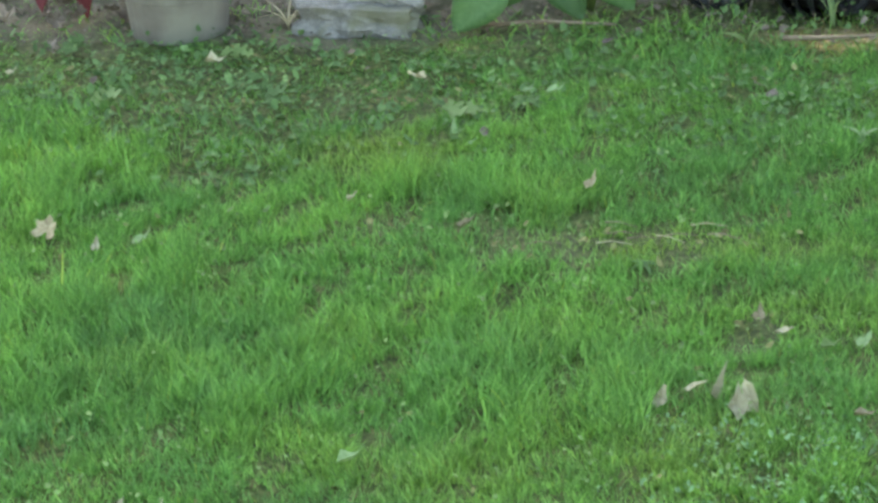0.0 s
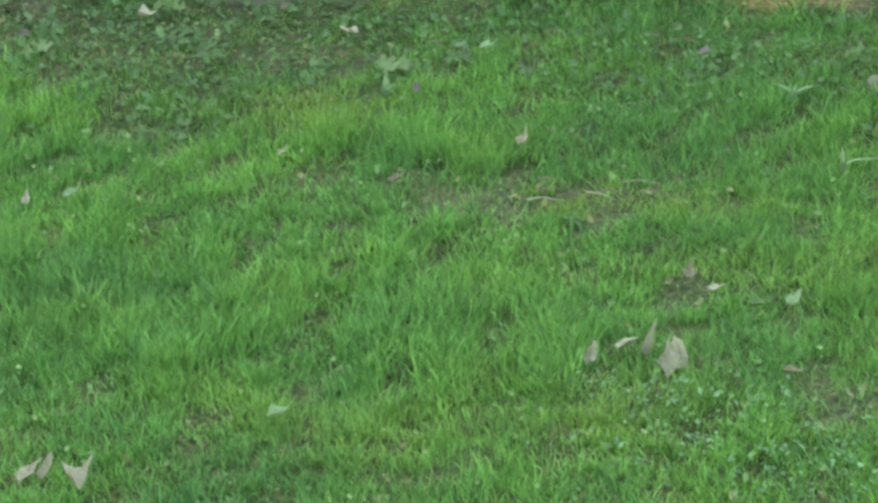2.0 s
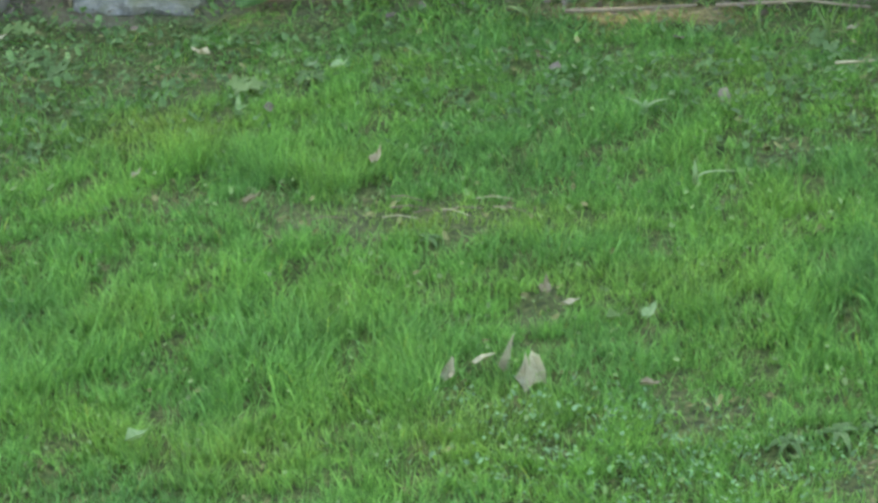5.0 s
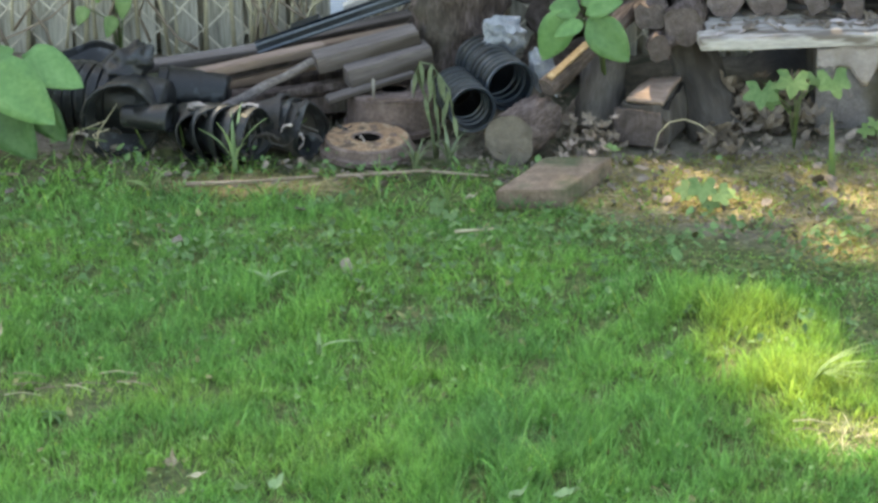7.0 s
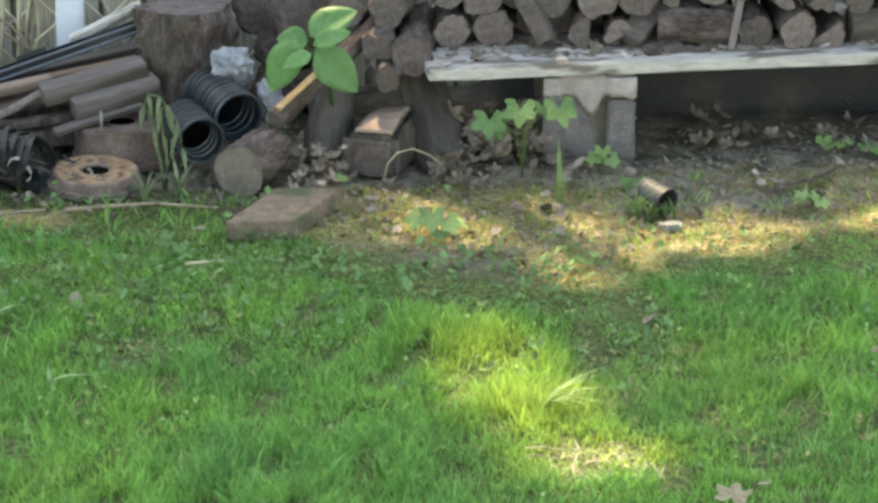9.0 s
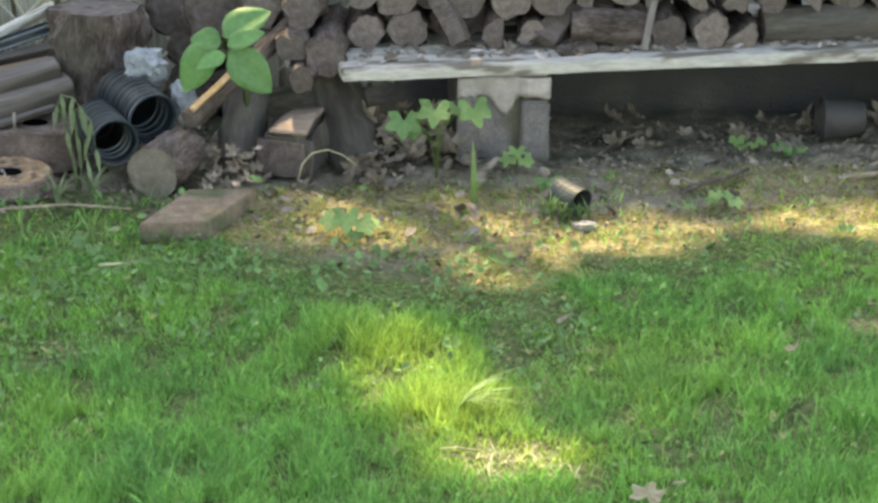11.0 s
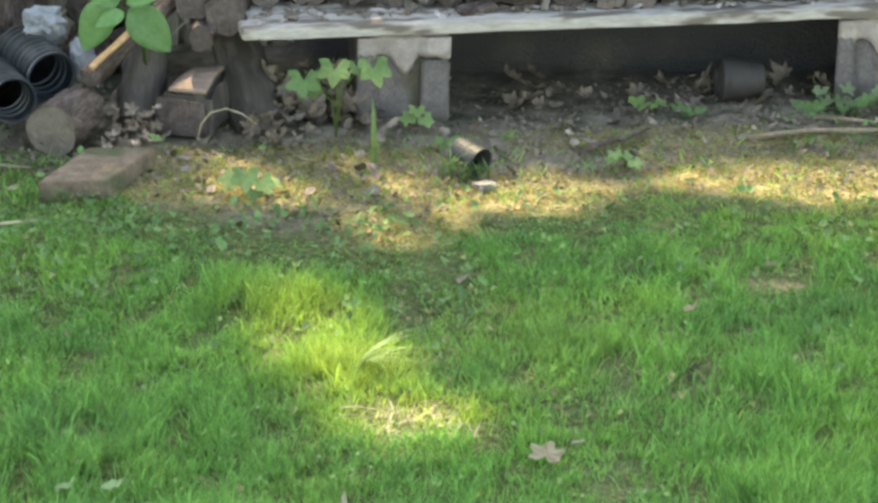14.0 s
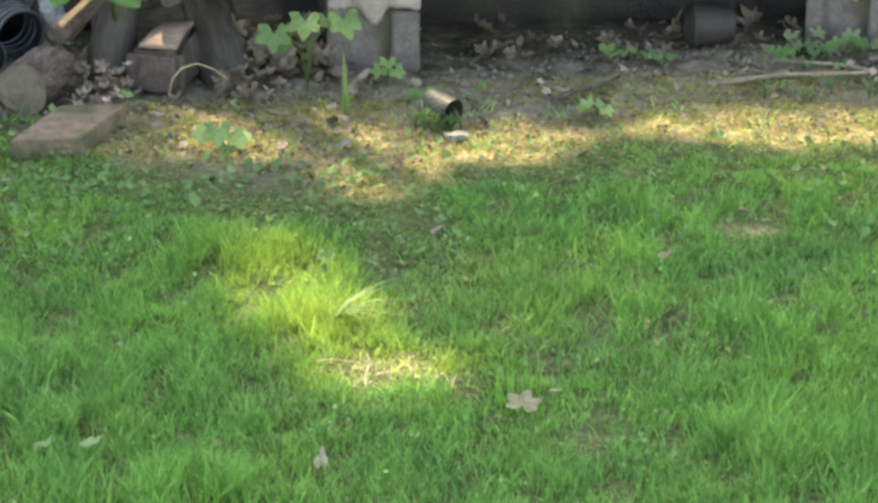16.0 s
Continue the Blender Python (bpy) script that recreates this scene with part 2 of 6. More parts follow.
def field_material(name, kinds, scale, translucent, rough):
    """Lawn and soil colours: a large noise over the plan picks between kinds, the pieces differ one by one."""
    m = bpy.data.materials.new(name)
    m.use_nodes = True
    nt = m.node_tree
    b = nt.nodes["Principled BSDF"]
    co = nt.nodes.new("ShaderNodeTexCoord")
    n1 = nt.nodes.new("ShaderNodeTexNoise")
    n1.inputs["Scale"].default_value, n1.inputs["Detail"].default_value, n1.inputs["Roughness"].default_value = scale, 5, 0.6
    nt.links.new(co.outputs["Object"], n1.inputs[0])
    r = ramp(nt, kinds)
    nt.links.new(n1.outputs[0], r.inputs[0])
    inf = nt.nodes.new("ShaderNodeNewGeometry")
    v = nt.nodes.new("ShaderNodeMapRange")
    v.inputs[3].default_value, v.inputs[4].default_value = 0.48, 1.58
    nt.links.new(inf.outputs["Random Per Island"], v.inputs[0])
    # share of yellow: dry blades, and the sun patch painted into the grass
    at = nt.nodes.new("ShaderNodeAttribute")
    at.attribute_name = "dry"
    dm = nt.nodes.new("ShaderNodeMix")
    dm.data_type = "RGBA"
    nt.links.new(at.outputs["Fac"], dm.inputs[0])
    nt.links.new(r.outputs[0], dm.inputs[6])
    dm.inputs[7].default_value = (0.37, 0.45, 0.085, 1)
    h = nt.nodes.new("ShaderNodeHueSaturation")
    nt.links.new(v.outputs[0], h.inputs["Value"])
    nt.links.new(dm.outputs[2], h.inputs["Color"])
    nt.links.new(h.outputs[0], b.inputs["Base Color"])
    b.inputs["Roughness"].default_value, b.inputs["Specular IOR Level"].default_value = rough, 0.35
    tr = nt.nodes.new("ShaderNodeBsdfTranslucent")
    nt.links.new(h.outputs[0], tr.inputs[0])
    ms = nt.nodes.new("ShaderNodeMixShader")
    ms.inputs[0].default_value = translucent
    nt.links.new(b.outputs[0], ms.inputs[1])
    nt.links.new(tr.outputs[0], ms.inputs[2])
    nt.links.new(ms.outputs[0], nt.nodes["Material Output"].inputs[0])
    return m


GRASS = field_material("lawn_grass", [(0.3, (0.112, 0.275, 0.09)), (0.42, (0.141, 0.335, 0.092)), (0.56, (0.168, 0.385, 0.094)), (0.7, (0.205, 0.43, 0.098))], 1.8, 0.45, 0.5)


def soil_material():
    """Dark soil, yellow moss and thatch by the vertex layer 'moss', broken up by noise."""
    m = surface("soil", [(0.3, (0.09, 0.078, 0.06)), (0.5, (0.19, 0.164, 0.128)), (0.7, (0.31, 0.268, 0.212))], 22, rough=0.98, bump=0.9, vary=0, stain=(0.07, 0.072, 0.045), stain_scale=6)
    nt = m.node_tree
    b = nt.nodes["Principled BSDF"]
    old = b.inputs["Base Color"].links[0].from_socket
    at = nt.nodes.new("ShaderNodeAttribute")
    at.attribute_name = "moss"
    co = nt.nodes.new("ShaderNodeTexCoord")
    n = nt.nodes.new("ShaderNodeTexNoise")
    n.inputs["Scale"].default_value, n.inputs["Detail"].default_value, n.inputs["Roughness"].default_value = 18, 8, 0.75
    nt.links.new(co.outputs["Object"], n.inputs[0])
    ad = nt.nodes.new("ShaderNodeMath")
    ad.operation = "ADD"
    nt.links.new(at.outputs["Fac"], ad.inputs[0])
    nt.links.new(n.outputs[0], ad.inputs[1])
    mr = nt.nodes.new("ShaderNodeMapRange")
    mr.inputs[1].default_value, mr.inputs[2].default_value = 0.95, 1.25
    nt.links.new(ad.outputs[0], mr.inputs[0])
    n2 = nt.nodes.new("ShaderNodeTexNoise")
    n2.inputs["Scale"].default_value, n2.inputs["Detail"].default_value = 60, 4
    nt.links.new(co.outputs["Object"], n2.inputs[0])
    r = ramp(nt, [(0.35, (0.12, 0.108, 0.05)), (0.5, (0.22, 0.19, 0.09)), (0.65, (0.35, 0.28, 0.17))])
    nt.links.new(n2.outputs[0], r.inputs[0])
    mx = nt.nodes.new("ShaderNodeMix")
    mx.data_type = "RGBA"
    nt.links.new(mr.outputs[0], mx.inputs[0])
    tf = nt.nodes.new("ShaderNodeAttribute")
    tf.attribute_name = "turf"
    tr = ramp(nt, [(0.35, (0.03, 0.045, 0.014)), (0.5, (0.065, 0.095, 0.028)), (0.65, (0.13, 0.15, 0.055))])
    nt.links.new(n2.outputs[0], tr.inputs[0])
    tm = nt.nodes.new("ShaderNodeMix")
    tm.data_type = "RGBA"
    nt.links.new(tf.outputs["Fac"], tm.inputs[0])
    nt.links.new(old, tm.inputs[6])
    nt.links.new(tr.outputs[0], tm.inputs[7])
    nt.links.new(tm.outputs[2], mx.inputs[6])
    nt.links.new(r.outputs[0], mx.inputs[7])
    # painted shade under the planks, mixed in as near-black
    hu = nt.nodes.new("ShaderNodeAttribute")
    hu.attribute_name = "plank_shade"
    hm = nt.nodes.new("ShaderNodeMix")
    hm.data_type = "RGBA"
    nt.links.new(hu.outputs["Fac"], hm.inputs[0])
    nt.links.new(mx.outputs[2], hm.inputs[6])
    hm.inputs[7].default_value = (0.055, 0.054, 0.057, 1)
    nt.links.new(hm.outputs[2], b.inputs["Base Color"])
    return m


SOIL = soil_material()


# ---------------------------------------------------------------- builders
def thing(name, m, label, category, group="", kind=""):
    ob = new(name)
    ob.empty_display_size = 0.05
    ob.matrix_basis = m
    return tagged(ob, label, category, group, kind)


def mesh_ob(name, bm, material, smooth=True):
    me = bpy.data.meshes.new(name)
    bm.normal_update()
    bm.to_mesh(me)
    bm.free()
    me.materials.append(material)
    if smooth:
        me.polygons.foreach_set("use_smooth", [True] * len(me.polygons))
    return new(name, me)


def part(name, bm, material, parent, label="", smooth=False):
    ob = mesh_ob(name, bm, material, smooth)
    ob.parent = parent
    return tagged(ob, label) if label else ob


def tube(bm, pts, radii, sides=8, cap=True, wobble=0.0, seed=0, ridge=0.0):
    """A tapered tube along points; wobble: relative unevenness of the skin."""
    rings = []
    pts = [Vector(p) for p in pts]
    for i, p in enumerate(pts):
        d = (pts[min(i + 1, len(pts) - 1)] - pts[max(i - 1, 0)]).normalized()
        q = d.to_track_quat("Z", "Y")
        r = radii[i] if isinstance(radii, (list, tuple)) else radii
        ring = []
        for k in range(sides):
            a = 2 * math.pi * k / sides
            rr = r * (1 + wobble * noise.noise(Vector((math.cos(a) * 1.7, math.sin(a) * 1.7, i * 0.45 + seed * 7.3)))
                      + ridge * noise.noise(Vector((math.cos(a) * 5.5, math.sin(a) * 5.5, i * 0.5 + seed * 3.1))))
            ring.append(bm.verts.new(p + q @ Vector((rr * math.cos(a), rr * math.sin(a), 0))))
        rings.append(ring)
    for a, b in zip(rings, rings[1:]):
        for k in range(sides):
            bm.faces.new((a[k], a[(k + 1) % sides], b[(k + 1) % sides], b[k]))
    if cap:
        bm.faces.new(rings[0][::-1])
        bm.faces.new(rings[-1])
    return rings


def lathe(bm, profile, sides=28, close=False):
    """Turns (radius, height) pairs round z."""
    rings = [[bm.verts.new((r * math.cos(2 * math.pi * k / sides), r * math.sin(2 * math.pi * k / sides), z)) for k in range(sides)] for r, z in profile]
    for a, b in zip(rings, rings[1:]):
        for k in range(sides):
            bm.faces.new((a[k], a[(k + 1) % sides], b[(k + 1) % sides], b[k]))
    if close:
        for k in range(sides):
            bm.faces.new((rings[-1][k], rings[-1][(k + 1) % sides], rings[0][(k + 1) % sides], rings[0][k]))
    return rings


def slab_bm(lx, ly, lz, bevel=0.004, cuts=0, rough=0.0, seed=0):
    """A bevelled block centred on its base, with worn faces."""
    bm = bmesh.new()
    bmesh.ops.create_cube(bm, size=1)
    bmesh.ops.scale(bm, vec=(lx, ly, lz), verts=bm.verts)
    bmesh.ops.translate(bm, vec=(0, 0, lz / 2), verts=bm.verts)
    if cuts:
        bmesh.ops.subdivide_edges(bm, edges=bm.edges, cuts=cuts, use_grid_fill=True)
    bmesh.ops.bevel(bm, geom=[e for e in bm.edges if len(e.link_faces) == 2 and e.calc_face_angle() > 0.8], offset=bevel, segments=2, affect="EDGES")
    if rough:
        for v in bm.verts:
            v.co += noise.noise_vector(v.co * 9 + Vector((seed, 0, 0))) * rough
    return bm


def along(p0, p1, roll=0):
    """The pose with x along p0 to p1, z as far up as it goes."""
    p0, p1 = Vector(p0), Vector(p1)
    x = (p1 - p0).normalized()
    y = Vector((0, 0, 1)).cross(x).normalized()
    m = Matrix((x, y, x.cross(y))).transposed().to_4x4()
    return Matrix.Translation((p0 + p1) / 2) @ m @ pose(0, 0, 0, roll, 0, 0)


def beam(name, p0, p1, w, h, material, label, category="board", roll=0, rough=0.002, seed=1, bevel=0.002):
    length = (Vector(p1) - Vector(p0)).length
    ob = mesh_ob(name, slab_bm(length, w, h, bevel, 5, rough * 0.6, seed), material, False)
    ob.matrix_basis = along(p0, p1, roll) @ pose(0, 0, -h / 2)
    return tagged(ob, label, category)


def log_thing(name, p0, p1, r0, r1, label, category="log", seed=0, group="", sides=26, wobble=0.22, cut=None, bark=None, split=None):
    """A log from p0 to p1: rough bark with two sawn ends set a little in."""
    p0, p1 = Vector(p0), Vector(p1)
    m = Matrix.Translation(p0) @ (p1 - p0).to_track_quat("Z", "Y").to_matrix().to_4x4()
    root = thing(name, m, label, category, group)
    n, length = 14, (p1 - p0).length
    bm = bmesh.new()
    rings = tube(bm, [(0, 0, length * i / (n - 1)) for i in range(n)], [r0 + (r1 - r0) * i / (n - 1) for i in range(n)], sides, False, wobble, seed, 0.2)
    if split is not None:                  # one or two split faces instead of the round
        for a in split:
            d = Vector((math.cos(a), math.sin(a), 0))
            for v in bm.verts:
                over = v.co.dot(d) - 0.25 * r0
                if over > 0:
                    v.co -= d * (over - 0.04 * r0 * noise.noise(v.co * 60))
    ends = []
    for ring, inset in ((rings[0], 0.002), (rings[-1], -0.002)):
        ends.append([v.co + Vector((0, 0, inset)) for v in ring])
    part("bark", bm, bark or BARK, root, smooth=True)
    for ring in ends:
        eb = bmesh.new()
        c = sum(ring, Vector()) / len(ring)
        mid = eb.verts.new(c)
        inner = [eb.verts.new(c + (v - c) * 0.55 + Vector((0, 0, 0.003 * noise.noise(v * 40)))) for v in ring]
        outer = [eb.verts.new(c + (v - c) * 0.985) for v in ring]
        for k in range(len(ring)):
            j = (k + 1) % len(ring)
            eb.faces.new((outer[k], outer[j], inner[j], inner[k]))
            eb.faces.new((inner[k], inner[j], mid))
        part("cut_end", eb, cut or CUT, root, "grey weathered sawn end")
    return root


def leaf_bm(bm, m, length, width, fold=0.25, droop=0.3, n=6, heart=0.0, jag=0.0, belly=0.62):
    """A pointed leaf blade in the frame m: x along, folded on its midrib and drooping to the tip."""
    rows = []
    for i in range(n + 1):
        u = i / n
        w = width * 0.5 * (math.sin(math.pi * min(1, u ** (belly - heart * 0.2) * 0.98 + 0.01)) ** 0.8) * (1 if u < 0.999 else 0)
        z = -droop * length * u * u
        x = length * u * (1 - 0.25 * droop * u)
        rows.append([bm.verts.new(m @ Vector((x - heart * 0.12 * length * (1 - u) ** 6 * abs(s), s * w, z + fold * w * abs(s))) + Vector([random.uniform(-1, 1) * jag * length for _ in range(3)])) for s in (-1, -0.5, 0, 0.5, 1)])
    for a, b in zip(rows, rows[1:]):
        for k in range(4):
            bm.faces.new((a[k], a[k + 1], b[k + 1], b[k]))


def leaf_frame(base, tip, facing=(0, -0.75, 0.66)):
    """The frame of a leaf that grows from base to tip and faces that way."""
    x = (Vector(tip) - Vector(base)).normalized()
    y = Vector(facing).cross(x).normalized()
    return Matrix.Translation(base) @ Matrix((x, y, x.cross(y))).transposed().to_4x4()


def lobed_leaf_bm(bm, m, size, lobes=5, depth=0.45, curl=0.25, seed=0):
    """A lobed leaf outline, fanned from the stalk, with a curled face."""
    rnd = random.Random(seed)
    n = lobes * 4
    mid = bm.verts.new(m @ Vector((size * 0.35, 0, 0)))
    ring, inner = [], []
    for k in range(n + 1):
        a = radians(-150 + 300 * k / n)
        lob = (0.0, 0.42, 1.0, 0.42)[k % 4]
        r = size * (0.42 + depth * lob * (1 - 0.35 * abs(a) / 2.6)) * rnd.uniform(0.88, 1.1)
        x, y = size * 0.35 + r * math.cos(a), r * math.sin(a)
        z = curl * (r / size) ** 2 * size * rnd.uniform(0.4, 1.6)
        ring.append(bm.verts.new(m @ Vector((x, y, z))))
        inner.append(bm.verts.new(m @ Vector((size * 0.35 + 0.5 * (x - size * 0.35), 0.5 * y, z * 0.25))))
    for k in range(n):
        bm.faces.new((inner[k], inner[k + 1], ring[k + 1], ring[k]))
        bm.faces.new((mid, inner[k + 1], inner[k]))



def solid(bm, t=0.0012):
    bm.normal_update()
    bmesh.ops.solidify(bm, geom=bm.faces[:], thickness=t)
    return bm


# ---------------------------------------------------------------- ground and lawn
def blob(x, y, spots):
    """How far the places (x, y) lie inside soft ellipses (cx, cy, rx, ry, strength)."""
    out = np.zeros_like(x)
    for cx, cy, rx, ry, s in spots:
        out = np.maximum(out, s * np.clip(1.6 - 1.1 * np.hypot((x - cx) / rx, (y - cy) / ry), 0, 1))
    return out


def waves(x, y, scale, seed):
    """A smooth random field between about -1 and 1, as a sum of plane waves."""
    rnd = np.random.RandomState(seed)
    out = np.zeros_like(x)
    for _ in range(14):
        a, k, p = rnd.uniform(0, 2 * np.pi), rnd.uniform(0.5, 1.6) / scale, rnd.uniform(0, 2 * np.pi)
        out += np.sin(2 * np.pi * k * (np.cos(a) * x + np.sin(a) * y) + p)
    return out / 5


EDGE_X, EDGE_Y = (-4.5, -3.3, -2.5, -1.6, -0.6, -0.2, 0.1, 0.35, 0.6, 1.2, 3.0), (7.95, 7.98, 8.12, 8.36, 8.28, 7.98, 7.74, 7.72, 7.96, 8.08, 8.1)
BARE = [(0.8, 6.24, 0.13, 0.08, 0.85), (-1.76, 6.68, 0.22, 0.06, 0.85), (-1.45, 6.72, 0.2, 0.05, 0.7), (-2.45, 7.62, 0.3, 0.1, 0.75), (0.04, 7.86, 0.22, 0.08, 0.8),
        (0.46, 7.22, 0.12, 0.2, 0.6), (0.92, 6.66, 0.25, 0.12, 0.6), (1.33, 7.43, 0.1, 0.05, 0.9), (0.36, 6.56, 0.12, 0.035, 0.7),
        (-0.3, 5.5, 0.24, 0.09, 0.85), (-1.18, 6.23, 0.06, 0.05, 1.0), (-2.77, 6.99, 0.12, 0.05, 0.9), (-2.2, 6.72, 0.1, 0.04, 0.8),
        (-0.78, 7.25, 0.08, 0.06, 0.8), (-3.0, 7.6, 0.5, 0.15, 0.6), (-0.75, 5.78, 0.14, 0.05, 0.7), (0.05, 7.1, 0.06, 0.04, 0.5)]
BARE = [(x, y, rx, ry * 1.7 + 0.02, k) for x, y, rx, ry, k in BARE]      # the grass leans over their edges
TALL = [(-2.55, 5.9, 0.5, 0.4, 0.8), (-3.1, 6.9, 0.35, 0.3, 0.9), (-2.05, 7.0, 0.3, 0.14, 1.0), (-1.65, 5.9, 0.25, 0.3, 0.8), (0.06, 7.38, 0.2, 0.14, 1.0),
        (0.22, 6.88, 0.14, 0.14, 0.9), (-0.45, 6.4, 0.35, 0.3, 0.8), (-1.1, 7.4, 0.3, 0.2, 0.6), (0.8, 6.9, 0.2, 0.2, 0.6), (1.2, 6.3, 0.3, 0.5, 0.8), (-0.2, 5.95, 0.3, 0.12, 0.8),
        (-3.4, 7.2, 0.3, 0.3, 0.9)]
WEEDY = [(-0.95, 7.62, 0.55, 0.2, 0.7), (-0.6, 7.3, 0.3, 0.16, 0.5), (-1.5, 7.45, 0.4, 0.14, 0.5), (-2.75, 7.05, 0.22, 0.14, 0.7), (0.05, 7.55, 0.3, 0.1, 0.7), (-3.0, 7.5, 0.7, 0.4, 0.7), (-2.3, 7.75, 0.6, 0.2, 0.45), (-1.6, 7.7, 0.5, 0.2, 0.4), (-0.4, 7.75, 0.35, 0.15, 0.6), (0.15, 7.8, 0.3, 0.15, 0.7), (0.45, 7.35, 0.15, 0.25, 0.6), (1.9, 8.7, 0.3, 0.12, 0.7), (-1.3, 8.34, 0.7, 0.08, 0.35)]
# spots around (0.2, 6.9) paint the sun patch's yellow; the rest is yellowed grass
DRY_AND_SUNLIT = [(0.14, 7.18, 0.18, 0.22, 0.8), (0.25, 6.85, 0.18, 0.22, 0.95), (0.37, 6.58, 0.16, 0.09, 1.2), (-2.35, 7.15, 0.26, 0.18, 0.6), (-1.0, 6.35, 0.3, 0.15, 0.25), (0.2, 6.7, 0.2, 0.2, 0.5), (-1.75, 5.45, 0.4, 0.15, 0.25), (0.1, 7.15, 0.12, 0.12, 0.5),
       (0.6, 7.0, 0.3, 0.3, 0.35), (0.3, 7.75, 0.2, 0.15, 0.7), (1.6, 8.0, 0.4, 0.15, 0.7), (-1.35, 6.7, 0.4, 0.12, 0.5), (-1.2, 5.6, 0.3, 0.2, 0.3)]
MOSS = [(0.05, 8.2, 0.5, 0.24, 1.0), (0.4, 7.86, 0.2, 0.22, 1.0), (0.75, 8.12, 0.35, 0.2, 0.95), (1.5, 8.25, 0.6, 0.22, 0.9), (1.3, 8.55, 0.7, 0.12, 0.7),
        (-1.25, 8.24, 0.35, 0.09, 0.9), (0.1, 8.43, 0.45, 0.12, 0.9), (1.33, 7.43, 0.12, 0.06, 0.8), (-2.4, 7.65, 0.2, 0.06, 0.6)]


FROSTY = [(-0.95, 5.62, 0.3, 0.12, 0.9), (-0.78, 5.45, 0.25, 0.16, 1.0), (-1.1, 5.4, 0.2, 0.12, 0.5), (-0.55, 5.5, 0.2, 0.12, 0.6)]


def rise(x, y):
    """The ground's height: level, with shallow bumps on the lawn."""
    backing_bank = np.clip((y - 9.27) / 0.14, 0, 1) * np.clip((x - 0.12) / 0.15, 0, 1)     # soil bank added to block light from behind, under the plank's rear
    return 0.012 * waves(x, y, 0.9, 5) + 0.006 * waves(x, y, 0.22, 6) - 0.008 + 0.27 * backing_bank


def sheet():
    """One sheet of ground out to the horizon, fine where the lawn lies."""
    fine_x, fine_y = np.arange(-4.6, 2.9, 0.03), np.arange(4.4, 9.9, 0.03)
    far = np.array([0.4, 1, 2, 4, 8, 20, 60, 200, 600, 1800])
    xs = np.concatenate([-4.6 - far[::-1], fine_x, 2.9 + far])
    ys = np.concatenate([4.4 - far[::-1], fine_y, 9.9 + far])
    gx, gy = np.meshgrid(xs, ys)
    inside = (np.abs(gx + 0.9) < 3.9) & (np.abs(gy - 7.1) < 2.9)
    gz = np.where(inside, rise(gx, gy), -0.008)
    nx, ny = len(xs), len(ys)
    co = np.stack([gx, gy, gz], -1).reshape(-1, 3)
    i = (np.arange(ny - 1)[:, None] * nx + np.arange(nx - 1)[None]).ravel()
    me = bpy.data.meshes.new("ground")
    me.from_pydata(co.tolist(), [], np.stack([i, i + 1, i + nx + 1, i + nx], 1).tolist())
    at = me.attributes.new("moss", "FLOAT", "POINT")
    at.data.foreach_set("value", blob(gx.ravel(), gy.ravel(), MOSS).astype(np.float32))
    turf = np.clip((np.interp(gx, EDGE_X, EDGE_Y) + 0.17 + 0.1 * waves(gx, gy, 0.35, 3) - gy) / 0.25, 0, 1) * (1 - 0.15 * blob(gx, gy, BARE))
    at = me.attributes.new("turf", "FLOAT", "POINT")
    at.data.foreach_set("value", np.where(gy > 9.6, 0.8, np.maximum(turf, np.where((gx < -0.5) & (gx > -2.05) & (gy < 8.5), 0.85, 0.0))).ravel().astype(np.float32))
    at = me.attributes.new("plank_shade", "FLOAT", "POINT")       # shade under the planks, painted into the soil colour
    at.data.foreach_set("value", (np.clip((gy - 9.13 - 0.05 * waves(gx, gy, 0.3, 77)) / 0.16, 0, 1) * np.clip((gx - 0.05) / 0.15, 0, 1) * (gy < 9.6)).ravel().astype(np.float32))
    me.polygons.foreach_set("use_smooth", [True] * len(me.polygons))
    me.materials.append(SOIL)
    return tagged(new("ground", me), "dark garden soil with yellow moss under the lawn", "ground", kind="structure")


sheet()


